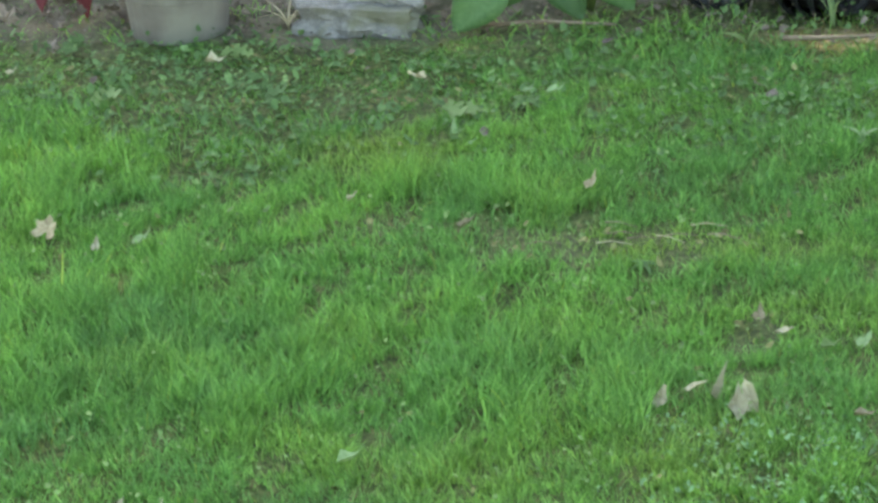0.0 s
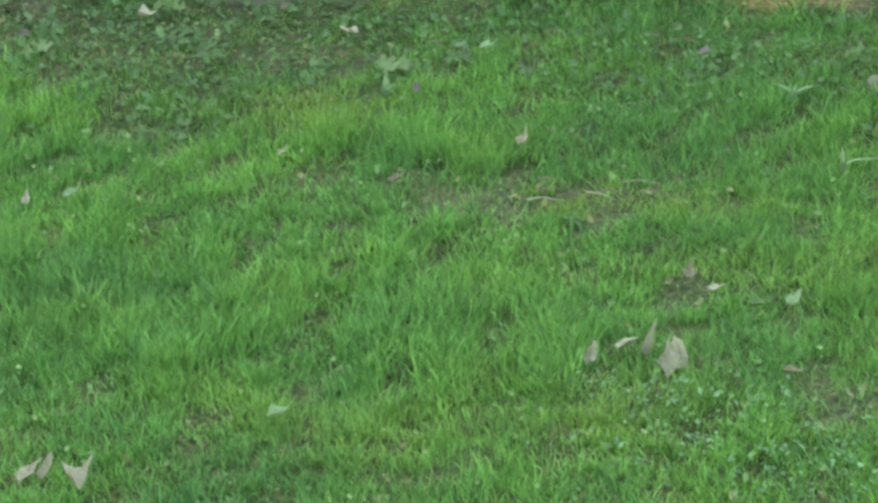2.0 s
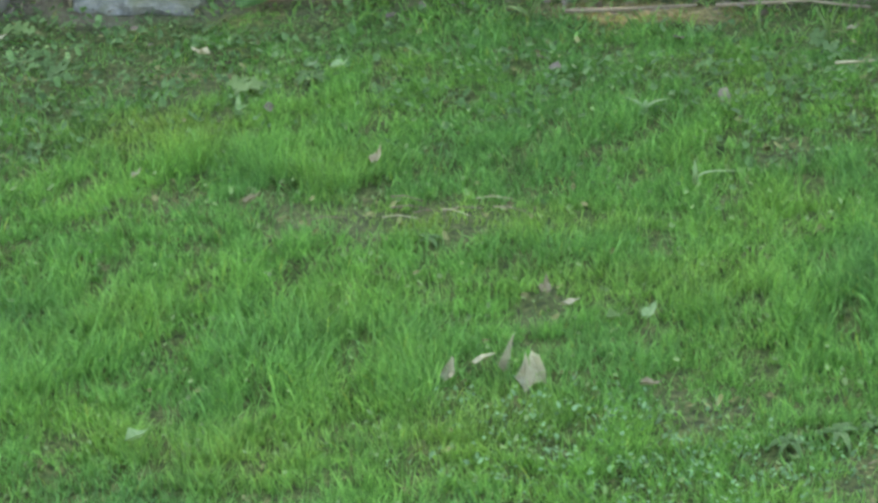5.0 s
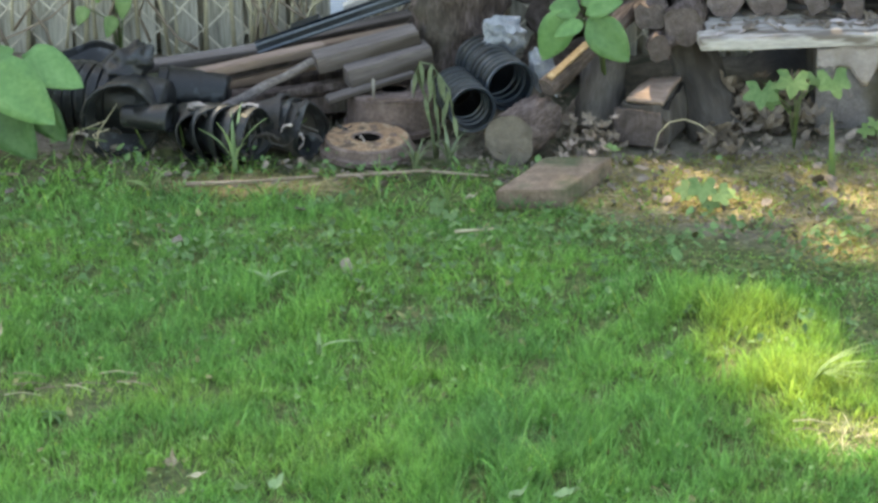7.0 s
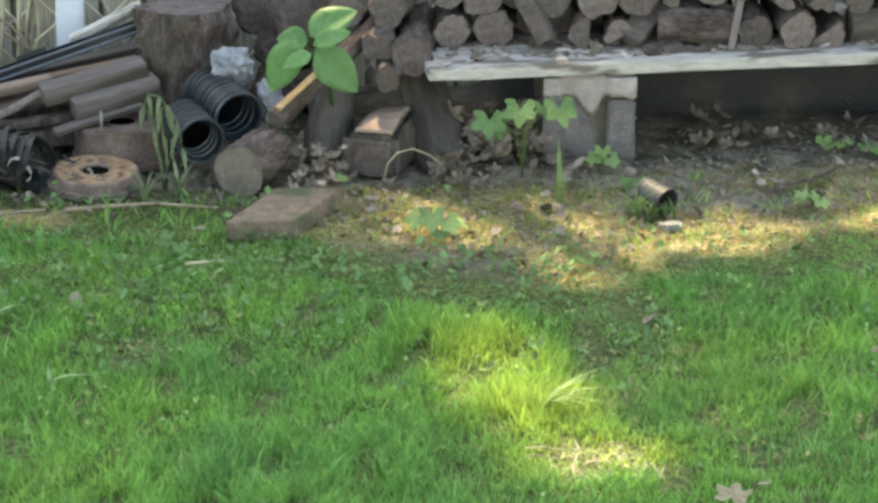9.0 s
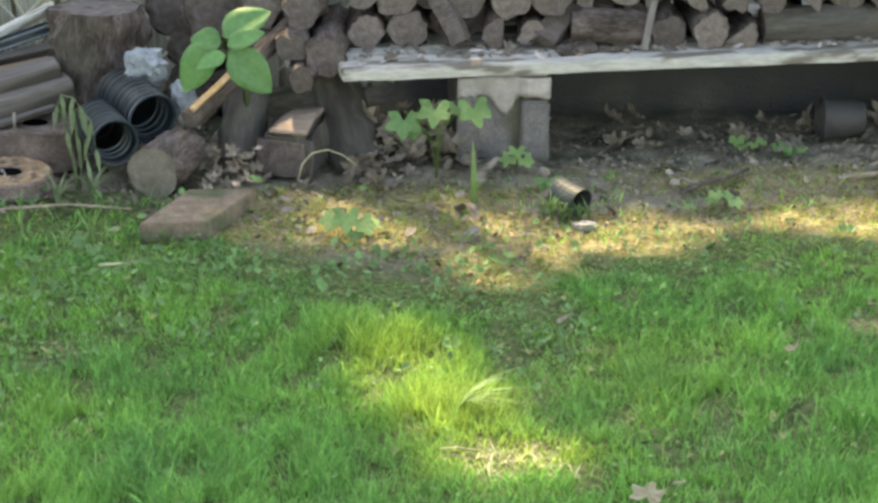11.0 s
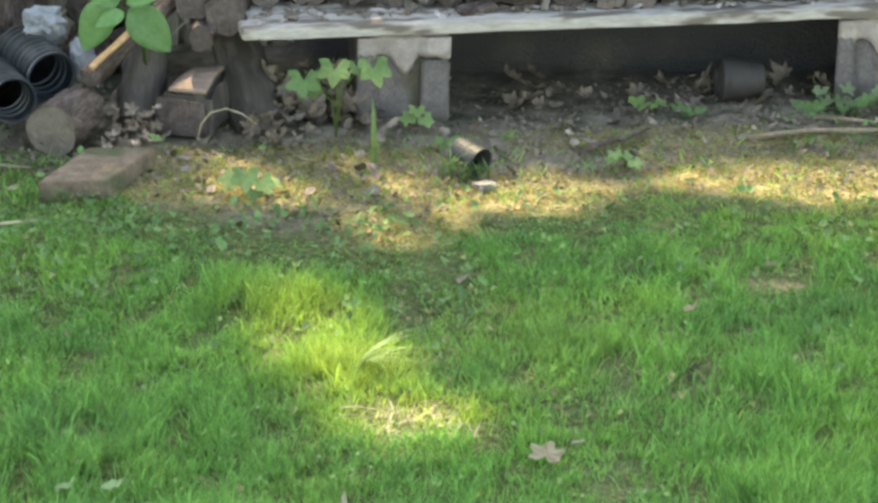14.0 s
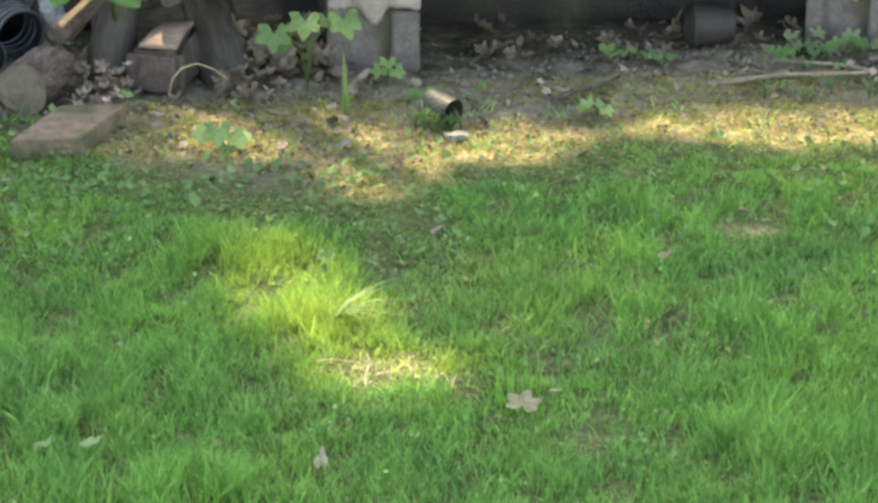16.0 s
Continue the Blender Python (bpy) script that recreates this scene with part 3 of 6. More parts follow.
def blades(name, x, y, h, w, lean, bend, dry, material, label, category, seed, segments=3):
    """Grass blades, each a tapered strip of a few segments that bends over to its tip."""
    rnd = np.random.RandomState(seed)
    n = len(x)
    a, b = rnd.uniform(0, 2 * np.pi, n), rnd.uniform(0, 2 * np.pi, n)
    z = rise(x, y) - 0.004
    side = np.stack([np.cos(b), np.sin(b), np.zeros(n)], 1) * (w / 2)[:, None]
    out = np.stack([np.cos(a), np.sin(a), np.zeros(n)], 1)
    base = np.stack([x, y, z], 1)
    rows = []
    for u, k in ((0, 0.85), (0.4, 1.0), (0.75, 0.7)) if segments == 3 else ((0, 0.9), (0.55, 0.9)):
        c = base + out * (h * (lean * u + bend * u * u))[:, None] + np.array([0, 0, 1]) * (h * u * (1 - 0.35 * bend * u))[:, None]
        rows += [c - side * k, c + side * k]
    rows.append(base + out * (h * (lean + bend))[:, None] + np.array([0, 0, 1]) * (h * (1 - 0.35 * bend))[:, None])
    co = np.stack(rows, 1).reshape(-1, 3)
    nv = len(rows)
    pat = np.array([0, 1, 3, 2, 2, 3, 5, 4, 4, 5, 6] if segments == 3 else [0, 1, 3, 2, 2, 3, 4])
    first = np.array([0, 4, 8] if segments == 3 else [0, 4])
    me = bpy.data.meshes.new(name)
    me.vertices.add(n * nv)
    me.vertices.foreach_set("co", co.ravel().astype(np.float32))
    idx = (np.arange(n)[:, None] * nv + pat[None]).ravel()
    me.loops.add(len(idx))
    me.loops.foreach_set("vertex_index", idx.astype(np.int32))
    me.polygons.add(n * len(first))
    starts = (np.arange(n)[:, None] * len(pat) + first[None]).ravel()
    me.polygons.foreach_set("loop_start", starts.astype(np.int32))
    me.update(calc_edges=True)
    at = me.attributes.new("dry", "FLOAT", "POINT")
    at.data.foreach_set("value", np.repeat(dry, nv).astype(np.float32))
    me.polygons.foreach_set("use_smooth", [True] * (n * len(first)))
    me.materials.append(material)
    return tagged(new(name, me), label, category, kind="stuff")


def lawn(name, n, tall_only, seed, label):
    rnd = np.random.RandomState(seed)
    x, y = rnd.uniform(-4.3, 2.4, n), rnd.uniform(5.0, 8.6, n)
    edge = np.interp(x, EDGE_X, EDGE_Y) + 0.1 * waves(x, y, 0.35, 3)
    tall = np.clip(blob(x, y, TALL) + 0.35 * waves(x, y, 0.45, 9), 0, 1.2)
    tufts = np.clip(0.58 + 0.6 * waves(x, y, 0.16, 8), 0.05, 1) * np.clip(0.74 + 0.8 * waves(x, y, 0.055, 18), 0.05, 1)
    keep = np.clip((edge - y) / 0.22, np.where(x < -0.5, 0.1, 0.04), 1) * (1 - 0.85 * blob(x, y, BARE)) * (1 - 0.62 * blob(x, y, WEEDY)) * tufts
    if tall_only:
        keep = keep * np.clip(tall - 0.1, 0, 1)
    ok = (rnd.uniform(0, 1, n) < keep) & (y < np.where((x > -1.16) & (x < -0.78), 8.32, 8.37)) & (x > -0.5 * y - 0.15) & (x < 0.25 * y + 0.15)
    x, y, tall = x[ok], y[ok], tall[ok]
    m = len(x)
    worn = np.clip((edge[ok] - y) / 0.5, 0.35, 1) * (1 - 0.4 * blob(x, y, BARE)) * (1 - 0.3 * blob(x, y, WEEDY))
    h = (0.02 + 0.04 * tall + rnd.gamma(2.2, 0.007, m)) * worn
    if tall_only:
        h = h * 1.3 + 0.008
    # dryness plus the yellow painted in for the sun patch
    dry = np.clip(blob(x, y, DRY_AND_SUNLIT) * 0.6 + 0.1 * waves(x, y, 0.5, 12) + rnd.normal(0, 0.05, m), 0, 1)
    dry = np.where(rnd.uniform(0, 1, m) < 0.008, 0.8, dry)
    wide = rnd.uniform(0.0016, 0.0034, m) + np.where(rnd.uniform(0, 1, m) < 0.06, 0.002, 0)
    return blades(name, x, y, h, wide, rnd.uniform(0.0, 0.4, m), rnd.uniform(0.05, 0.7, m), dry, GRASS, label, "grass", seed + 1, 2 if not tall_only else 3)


lawn("lawn_grass", 1300000, False, 21, "uneven green lawn grass with bare, yellowed and painted sunlit spots")
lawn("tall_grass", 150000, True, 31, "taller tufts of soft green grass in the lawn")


def low_leaves(name, n, box, size, keep, material, label, seed, up=0.03):
    """Many small rounded leaves lying at all tilts just over the ground."""
    rnd = np.random.RandomState(seed)
    x, y = rnd.uniform(box[0], box[1], n), rnd.uniform(box[2], box[3], n)
    ok = rnd.uniform(0, 1, n) < keep(x, y)
    x, y = x[ok], y[ok]
    n = len(x)
    z = rise(x, y) + rnd.uniform(0.004, up, n)
    s = rnd.uniform(*size, n)
    a, t, t2 = rnd.uniform(0, 2 * np.pi, n), rnd.normal(0, 0.5, n), rnd.normal(0, 0.4, n)
    outline = [(-0.5, 0), (-0.3, 0.42), (0.15, 0.46), (0.55, 0.0), (0.15, -0.46), (-0.3, -0.42)]
    verts = [np.stack([x, y, z], 1)]
    for u, v in outline:
        px, py = u * s * rnd.uniform(0.55, 1.25, n), v * s * rnd.uniform(0.55, 1.25, n)
        verts.append(np.stack([x + np.cos(a) * px - np.sin(a) * py, y + np.sin(a) * px + np.cos(a) * py, z + t * px + t2 * py + 0.15 * s], 1))
    co = np.stack(verts, 1).reshape(-1, 3)
    tri = np.array([(0, 1 + k, 1 + (k + 1) % 6) for k in range(6)])
    idx = (np.arange(n)[:, None, None] * 7 + tri[None]).reshape(-1, 3)
    me = bpy.data.meshes.new(name)
    me.from_pydata(co.tolist(), [], idx.tolist())
    me.materials.append(material)
    return tagged(new(name, me), label, "ground cover", kind="stuff")


low_leaves("ground_ivy", 26000, (-4.2, 2.4, 6.6, 8.6), (0.01, 0.03),
           lambda x, y: np.clip(0.16 + 0.35 * waves(x, y, 0.3, 41), 0, 1) * np.clip(1.2 - np.abs(y - 7.75) / 0.85, 0, 1) * np.where(x < -2.1, 1.0, 0.6) * np.clip(1.1 - (y - np.interp(x, EDGE_X, EDGE_Y)) / 0.3, 0.2, 1),
           WEED, "small creeping green weed leaves along the lawn edge", 42)
low_leaves("broad_weeds", 42000, (-4.0, 2.3, 6.9, 8.9), (0.009, 0.026), lambda x, y: 0.85 * blob(x, y, WEEDY) * np.clip(0.6 + 0.7 * waves(x, y, 0.2, 57), 0.1, 1),
           WEED, "dense patch of small broad-leaved weeds in the lawn", 58, 0.045)
low_leaves("clover", 32000, (-3.8, 2.2, 5.0, 8.3), (0.005, 0.014), lambda x, y: np.clip(0.16 + 0.3 * waves(x, y, 0.25, 43), 0.02, 0.6) * np.clip((np.interp(x, EDGE_X, EDGE_Y) - y) / 0.2, 0.05, 1),
           PALEWEED, "pale clover leaves scattered through the lawn", 44, 0.05)
low_leaves("frosty_weed", 30000, (-1.6, -0.3, 5.05, 6.0), (0.004, 0.013), lambda x, y: blob(x, y, FROSTY) * np.clip(0.1 + 0.6 * waves(x, y, 0.09, 71), 0, 0.7),
           FROST, "patch of small blue-green weed leaves in the lawn", 72, 0.06)
low_leaves("dead_thatch", 9000, (-3.6, 1.9, 5.1, 8.2), (0.008, 0.024), lambda x, y: np.clip(blob(x, y, BARE) * 0.6 + 0.08 + 0.14 * waves(x, y, 0.2, 73), 0, 0.6),
           THATCH, "bits of dead thatch and straw between the blades", 74, 0.022)
low_leaves("leaf_litter", 6500, (-4.4, 2.4, 7.3, 9.12), (0.012, 0.045),
           lambda x, y: np.clip((y - np.interp(x, EDGE_X, EDGE_Y) - 0.2) / 0.5, 0.02, 1) * np.clip(0.3 + 0.5 * waves(x, y, 0.3, 45), 0.05, 1),
           LITTER, "brown crumbled leaf litter on bare soil", 46, 0.03)


low_leaves("moss_tufts", 150000, (-1.7, 2.3, 7.5, 8.75), (0.003, 0.0075), lambda x, y: np.clip(blob(x, y, MOSS) * 1.1 * np.clip(0.6 + 0.8 * waves(x, y, 0.14, 47), 0, 1), 0, 1),
           MOSSY, "low tufts of yellow-green moss on the soil", 48, 0.009)


def straw_patch():
    """Dead blades flattened over the worn spot in the lawn."""
    rnd = np.random.RandomState(75)
    n = 3600
    x, y = rnd.uniform(0.1, 0.65, n), rnd.uniform(6.35, 6.72, n)
    ok = rnd.uniform(0, 1, n) < blob(x, y, [(0.36, 6.51, 0.14, 0.07, 0.7)]) * np.clip(0.5 + 0.6 * waves(x, y, 0.1, 75), 0.05, 1)
    x, y = x[ok], y[ok]
    m = len(x)
    blades("dry_straw", x, y, rnd.uniform(0.015, 0.034, m), rnd.uniform(0.002, 0.004, m), rnd.uniform(0.4, 1.6, m), rnd.uniform(0.2, 1.0, m), np.zeros(m), STRAW, "pale dead grass blades in the sunlit worn spot", "grass", 76)


straw_patch()


def short_grass():
    """Thin yellow-green blades that grow through the moss."""
    rnd = np.random.RandomState(61)
    n = 26000
    x, y = rnd.uniform(-0.5, 2.3, n), rnd.uniform(7.5, 8.6, n)
    ok = rnd.uniform(0, 1, n) < blob(x, y, MOSS) * np.clip(0.3 + 0.8 * waves(x, y, 0.17, 62), 0.04, 0.8)
    x, y = x[ok], y[ok]
    m = len(x)
    blades("moss_grass", x, y, rnd.uniform(0.008, 0.026, m), rnd.uniform(0.002, 0.004, m), rnd.uniform(0.1, 0.8, m), rnd.uniform(0.1, 0.8, m), np.clip(rnd.normal(0.45, 0.22, m), 0, 1), GRASS, "short thin grass growing through the moss", "grass", 63)


short_grass()
low_leaves("soil_crumbs", 60000, (-4.2, 2.4, 7.6, 9.1), (0.004, 0.016), lambda x, y: np.clip((y - np.interp(x, EDGE_X, EDGE_Y) + 0.05) / 0.3, 0, 0.8) * np.clip(0.6 + 0.6 * waves(x, y, 0.18, 49), 0.1, 1),
           CRUMB, "crumbs of soil and bark on the bare ground", 50, 0.012)


low_leaves("pale_debris", 420, (-1.9, -0.5, 8.18, 8.46), (0.008, 0.028), lambda x, y: np.clip(0.4 + 0.8 * waves(x, y, 0.2, 55), 0, 1), CRUMB,
           "pale bits of bark and plastic before the scrap pile", 56, 0.03)


# ---------------------------------------------------------------- unseen tree added beyond the fence, whose crown shades the yard
# ground spots to be sunlit: the added crown is opened above each
GAPS = [(0.1, 7.25, 0.16, 0.16, 0.8), (0.16, 7.0, 0.17, 0.18, 1), (0.27, 6.78, 0.15, 0.18, 1), (0.36, 6.54, 0.2, 0.16, 1), (0.53, 6.6, 0.12, 0.1, 0.7), (0.85, 7.2, 0.25, 0.18, 0.55), (0.6, 6.85, 0.2, 0.2, 0.5),
        (0.12, 8.2, 0.36, 0.2, 1), (0.41, 7.88, 0.17, 0.2, 1), (-0.22, 8.14, 0.16, 0.06, 0.7), (0.75, 8.11, 0.25, 0.16, 1), (0.33, 8.12, 0.14, 0.12, 0.9), (1.6, 8.19, 0.45, 0.15, 1), (1.65, 7.7, 0.3, 0.2, 0.6), (1.35, 7.42, 0.12, 0.06, 0.35),
        (-0.115, 8.5, 0.085, 0.085, 1), (-0.335, 8.42, 0.06, 0.03, 0.9), (-0.35, 8.2, 0.1, 0.05, 0.5), (-1.25, 8.2, 0.2, 0.04, 0.6), (1.2, 8.5, 0.3, 0.06, 0.5), (0.5, 8.53, 0.55, 0.05, 0.6), (1.25, 8.62, 0.4, 0.05, 0.4)]


def unseen_shade_tree():
    root = thing("unseen_shade_tree", pose(-3.4, 17.2, -0.02), "tall leafy unseen tree added behind the fence for shade", "tree")
    bm = bmesh.new()
    tube(bm, [(0, 0, 0), (0.05, -0.1, 2.2), (-0.05, -0.4, 5.0), (0.1, -1.0, 7.6), (0.2, -2.4, 10.2)], [0.4, 0.3, 0.26, 0.2, 0.1], 14, True, 0.2, 3)
    part("trunk", bm, BARK, root, smooth=True)
    rnd = random.Random(5)
    for k in range(9):
        a = radians(-170 + 20 * k + rnd.uniform(-6, 6))
        start = Vector((0.1, -1.0, 7.2 + 0.12 * k))
        end = start + Vector((math.cos(a) * rnd.uniform(2.5, 4.6), math.sin(a) * rnd.uniform(2.8, 5.0), rnd.uniform(2.0, 3.4)))
        mid = (start + end) / 2 + Vector((0, 0, 0.5))
        bm = bmesh.new()
        tube(bm, [start, mid, end], [0.09, 0.05, 0.015], 8, True, 0.1, k)
        part("limb", bm, BARK, root, smooth=True)
    r = np.random.RandomState(9)
    n = 50000
    d = r.normal(0, 1, (n, 3))
    d = d / np.linalg.norm(d, axis=1)[:, None] * (r.uniform(0, 1, n) ** 0.4)[:, None]
    c = np.array([-3.6, 14.2, 10.4]) + d * np.array([5.0, 4.0, 1.5])
    c[:, 2] += 0.35 * waves(c[:, 0], c[:, 1], 2.0, 51)
    # leaves are dropped wherever the sun has to reach a chosen ground spot
    sx, sy = TO_SUN.x / TO_SUN.z, TO_SUN.y / TO_SUN.z
    gx, gy = c[:, 0] - c[:, 2] * sx, c[:, 1] - c[:, 2] * sy
    open_ = np.zeros(n)
    for cx, cy, rx, ry, s in GAPS:
        open_ = np.maximum(open_, s * np.clip(3.2 - 2.6 * np.hypot((gx - cx) / (rx + 0.03), (gy - cy) / (ry + 0.03)), 0, 1))
    ok = r.uniform(0, 1, n) > open_
    c = c[ok] - np.array([-3.4, 17.2, -0.02])
    n = len(c)
    u, v = r.normal(0, 1, (n, 3)), r.normal(0, 1, (n, 3))
    u[:, 2] *= 0.4
    v[:, 2] *= 0.4
    u /= np.linalg.norm(u, axis=1)[:, None]
    v -= u * (u * v).sum(1)[:, None]
    v /= np.linalg.norm(v, axis=1)[:, None]
    s = r.uniform(0.05, 0.085, n)[:, None]
    co = np.stack([c - u * s, c + v * s * 0.6, c + u * s, c - v * s * 0.6], 1).reshape(-1, 3)
    me = bpy.data.meshes.new("crown")
    me.from_pydata(co.tolist(), [], (np.arange(n)[:, None] * 4 + np.arange(4)[None]).tolist())
    me.materials.append(CANOPY)
    ob = new("crown", me)
    ob.parent = root
    tagged(ob, "crown of many green leaves with gaps cut for the sun spots", kind="stuff")


unseen_shade_tree()


# ---------------------------------------------------------------- fence
def fence():
    root = thing("picket_fence", pose(0, 9.5, 0), "weathered olive-grey wooden picket fence behind chain-link wire", "fence", kind="")
    rnd = random.Random(3)
    shapes = []
    for k in range(4):
        bm = slab_bm(0.121, 0.016, 1.25, 0.003, 3, 0.002, k * 3.0)
        shapes.append(mesh_ob("picket", bm, PICKET, False))
    for i in range(62):
        ob = shapes[i] if i < 4 else new("picket", shapes[i % 4].data)
        ob.parent = root
        ob.matrix_basis = pose(-4.9 + 0.1395 * i + rnd.uniform(-0.004, 0.004), rnd.uniform(-0.004, 0.004), -0.02, 0, rnd.uniform(-0.7, 0.7), rnd.uniform(-1.5, 1.5))
    for i in range(62):                    # a second layer, added behind the gaps so they stay dark
        ob = new("picket", shapes[(i + 1) % 4].data)
        ob.parent = root
        ob.matrix_basis = pose(-4.83 + 0.1395 * i, 0.055, -0.02, 0, rnd.uniform(-0.5, 0.5), 0)
    for z in (0.28, 0.95):
        part("rail", slab_bm(8.7, 0.035, 0.08, 0.004), PICKET, root).matrix_basis = pose(-0.6, 0.032, z)
    bm = bmesh.new()
    step, tall = 0.14, 0.14
    for i in range(62):
        x0 = -4.9 + i * step
        for s in (-1, 1):
            pts = []
            for j in range(9):
                pts.append((x0 + s * (step / 2) * (1 if j % 2 else 0) - (0 if s < 0 else 0), -0.045 + s * 0.003, 0.01 + j * tall / 2 + 0.004 * s))
            tube(bm, pts, 0.0042, 4, False)
    part("wire_mesh", bm, GALV, root, "pale galvanised chain-link wire")
    tagged(root, category="fence")


fence()
post = mesh_ob("fence_post", slab_bm(0.088, 0.088, 1.3, 0.008), PVC, False)
post.matrix_basis = pose(-1.146, 9.36, -0.02, 0, 0, 8)
tagged(post, "pale blue-white square plastic post by the fence", "post")


def dry_stalks():
    """Dead upright stems before the fence, each a thing."""
    rnd = random.Random(17)
    for k in range(22):
        x = rnd.uniform(-2.9, -1.1) if k > 4 else (-1.99, -1.6, -1.45, -1.42, -1.3)[k]
        bm = bmesh.new()
        h, s = rnd.uniform(0.4, 0.7), rnd.uniform(-0.05, 0.05)
        tube(bm, [(x, 9.42, 0), (x + s * 0.4 + rnd.uniform(-0.01, 0.01), 9.41, h * 0.4), (x + s, 9.4 + rnd.uniform(-0.03, 0.02), h)], [0.008, 0.0065, 0.004], 6, True, 0.2, k)
        tagged(mesh_ob("dry_stalk", bm, STRAW, True), "pale dead stalk standing before the fence", "stalk", "dry stalks")


dry_stalks()


def fence_vines():
    """Thin bare vines that wander over the wire, each a thing."""
    rnd = random.Random(23)
    for k in range(34):
        x, z = rnd.uniform(-2.9, -0.9), rnd.uniform(0.0, 0.1)
        pts, dx = [(x, 9.41, z)], rnd.uniform(-0.05, 0.05)
        for _ in range(7):
            dx += rnd.uniform(-0.035, 0.035)
            x, z = x + dx, z + rnd.uniform(0.03, 0.1)
            pts.append((x, 9.405 + rnd.uniform(-0.02, 0.02), z))
        bm = bmesh.new()
        tube(bm, pts, [0.0055 - 0.0005 * i for i in range(8)], 6, True, 0.2, k)
        tagged(mesh_ob("bare_vine", bm, STRAW if k % 3 == 0 else TWIG, True), "thin bare vine climbing over the fence wire", "vine", "bare vines")


fence_vines()


def pile_weeds():
    """Straggling grass and weeds between the lawn and the scrap."""
    rnd = np.random.RandomState(61)
    n = 42000
    x, y = rnd.uniform(-4.0, 2.3, n), rnd.uniform(8.0, 8.8, n)
    back = np.where(x < -1.16, 8.38, np.where(x < -0.78, 8.33, np.where(x < 0.2, 8.37, 8.62)))
    keep = np.clip(waves(x, y, 0.2, 62) * 0.8 + 0.3, 0.08, 1) * np.where(x < -2.05, 0.12, np.where(x < -1.2, 1.0, np.where(x < -0.5, 0.6, 0.16))) * (1 - 0.75 * blob(x, y, [(-1.25, 8.24, 0.3, 0.08, 1.0)]))
    ok = (y < back) & (rnd.uniform(0, 1, n) < keep)
    x, y = x[ok], y[ok]
    m = len(x)
    h = rnd.uniform(0.02, 0.06, m) * np.where(x < -0.5, 1.0, 0.8)
    return blades("straggling_grass", x, y, h, rnd.uniform(0.003, 0.006, m), rnd.uniform(0.0, 0.6, m), rnd.uniform(0.1, 1.0, m), np.clip(rnd.normal(0.05, 0.2, m), 0, 1), GRASS,
                  "straggling grass and weeds before the scrap pile", "grass", 63)


pile_weeds()


# ---------------------------------------------------------------- plank bench with its blocks and firewood
def concrete_block(m, label):
    """The end of a hollow block: two ears with a hollow between them, old mortar caked over its top."""
    root = thing("concrete_block", m, label, "concrete block", "blocks under the plank")
    w, d, h = 0.272, 0.4, 0.262
    part("block_body", slab_bm(w, d - 0.03, h, 0.006, 6, 0.003, 2.0), CONCRETE, root).matrix_basis = pose(0, 0.015, 0)
    for x, wide, tall in ((-0.109, 0.054, h - 0.002), (0.094, 0.084, 0.19)):
        part("block_ear", slab_bm(wide, 0.05, tall, 0.007, 5, 0.004, x * 30), CONCRETE, root).matrix_basis = pose(x, -0.181, 0)
    bm = bmesh.new()
    n, rows = 22, 6
    grid = []
    for i in range(n + 1):
        x = -w / 2 + w * i / n
        low = 0.2 - 0.05 * max(0, noise.noise(Vector((x * 22, 1.3, 0)))) - 0.035 * math.exp(-((x - 0.0) / 0.03) ** 2)
        low = max(low, 0.192) if x > 0.05 else low
        col = []
        for j in range(rows + 1):
            z = h + (low - h) * j / rows
            y = -0.178 - 0.012 * (1 - (j / rows) ** 3) - 0.004 * noise.noise(Vector((x * 40, z * 40, 2)))
            col.append(bm.verts.new((x, y - (0.024 if x > 0.05 else 0.0) - (0.02 if x < -0.082 else 0), z)))
        grid.append(col)
    for c0, c1 in zip(grid, grid[1:]):
        for j in range(rows):
            bm.faces.new((c0[j], c0[j + 1], c1[j + 1], c1[j]))
    part("mortar_crust", solid(bm, 0.012), LIME, root, "pale crumbling mortar crust", True)
    part("mortar_cap", slab_bm(w * 0.97, d * 0.9, 0.012, 0.005, 6, 0.004, 8.0), LIME, root).matrix_basis = pose(0, 0.0, h - 0.006)
    return root


concrete_block(pose(0.432, 8.92, -0.005, 0, 0, 2.5), "grey concrete block with chipped corner under the plank")
concrete_block(pose(1.925, 9.08, -0.005, 0, 0, -11), "grey concrete block under the far end of the plank")


def plank(name, x0, x1, off, label):
    """A long painted plank on the blocks, its edges splintered."""
    a, b = Vector((x0, 8.65 + (x0 + 0.03) * 0.132 + off, 0.272)), Vector((x1, 8.65 + (x1 + 0.03) * 0.132 + off, 0.272))
    length = (b - a).length
    bm = slab_bm(length, 0.19, 0.034, 0.004, 0)
    bmesh.ops.subdivide_edges(bm, edges=[e for e in bm.edges if abs(e.verts[0].co.x - e.verts[1].co.x) > 0.5], cuts=70)
    for v in bm.verts:
        k = noise.noise(Vector((v.co.x * 9, v.co.y * 6, off * 10)))
        v.co.y += 0.008 * k if abs(v.co.y) > 0.08 else 0
        v.co.z += 0.003 * noise.noise(Vector((v.co.x * 3, 0, 4))) + (0.004 * noise.noise(Vector((v.co.x * 25, 0, 9))) if v.co.y < -0.08 and v.co.z > 0.02 else 0)
    ob = mesh_ob(name, bm, PAINT, False)
    ob.matrix_basis = along(a, b) @ pose(0, 0.095, 0)
    return tagged(ob, label, "plank", "planks under the firewood")


plank("painted_plank", -0.03, 2.55, -0.022, "long plank with peeling white paint on concrete blocks")
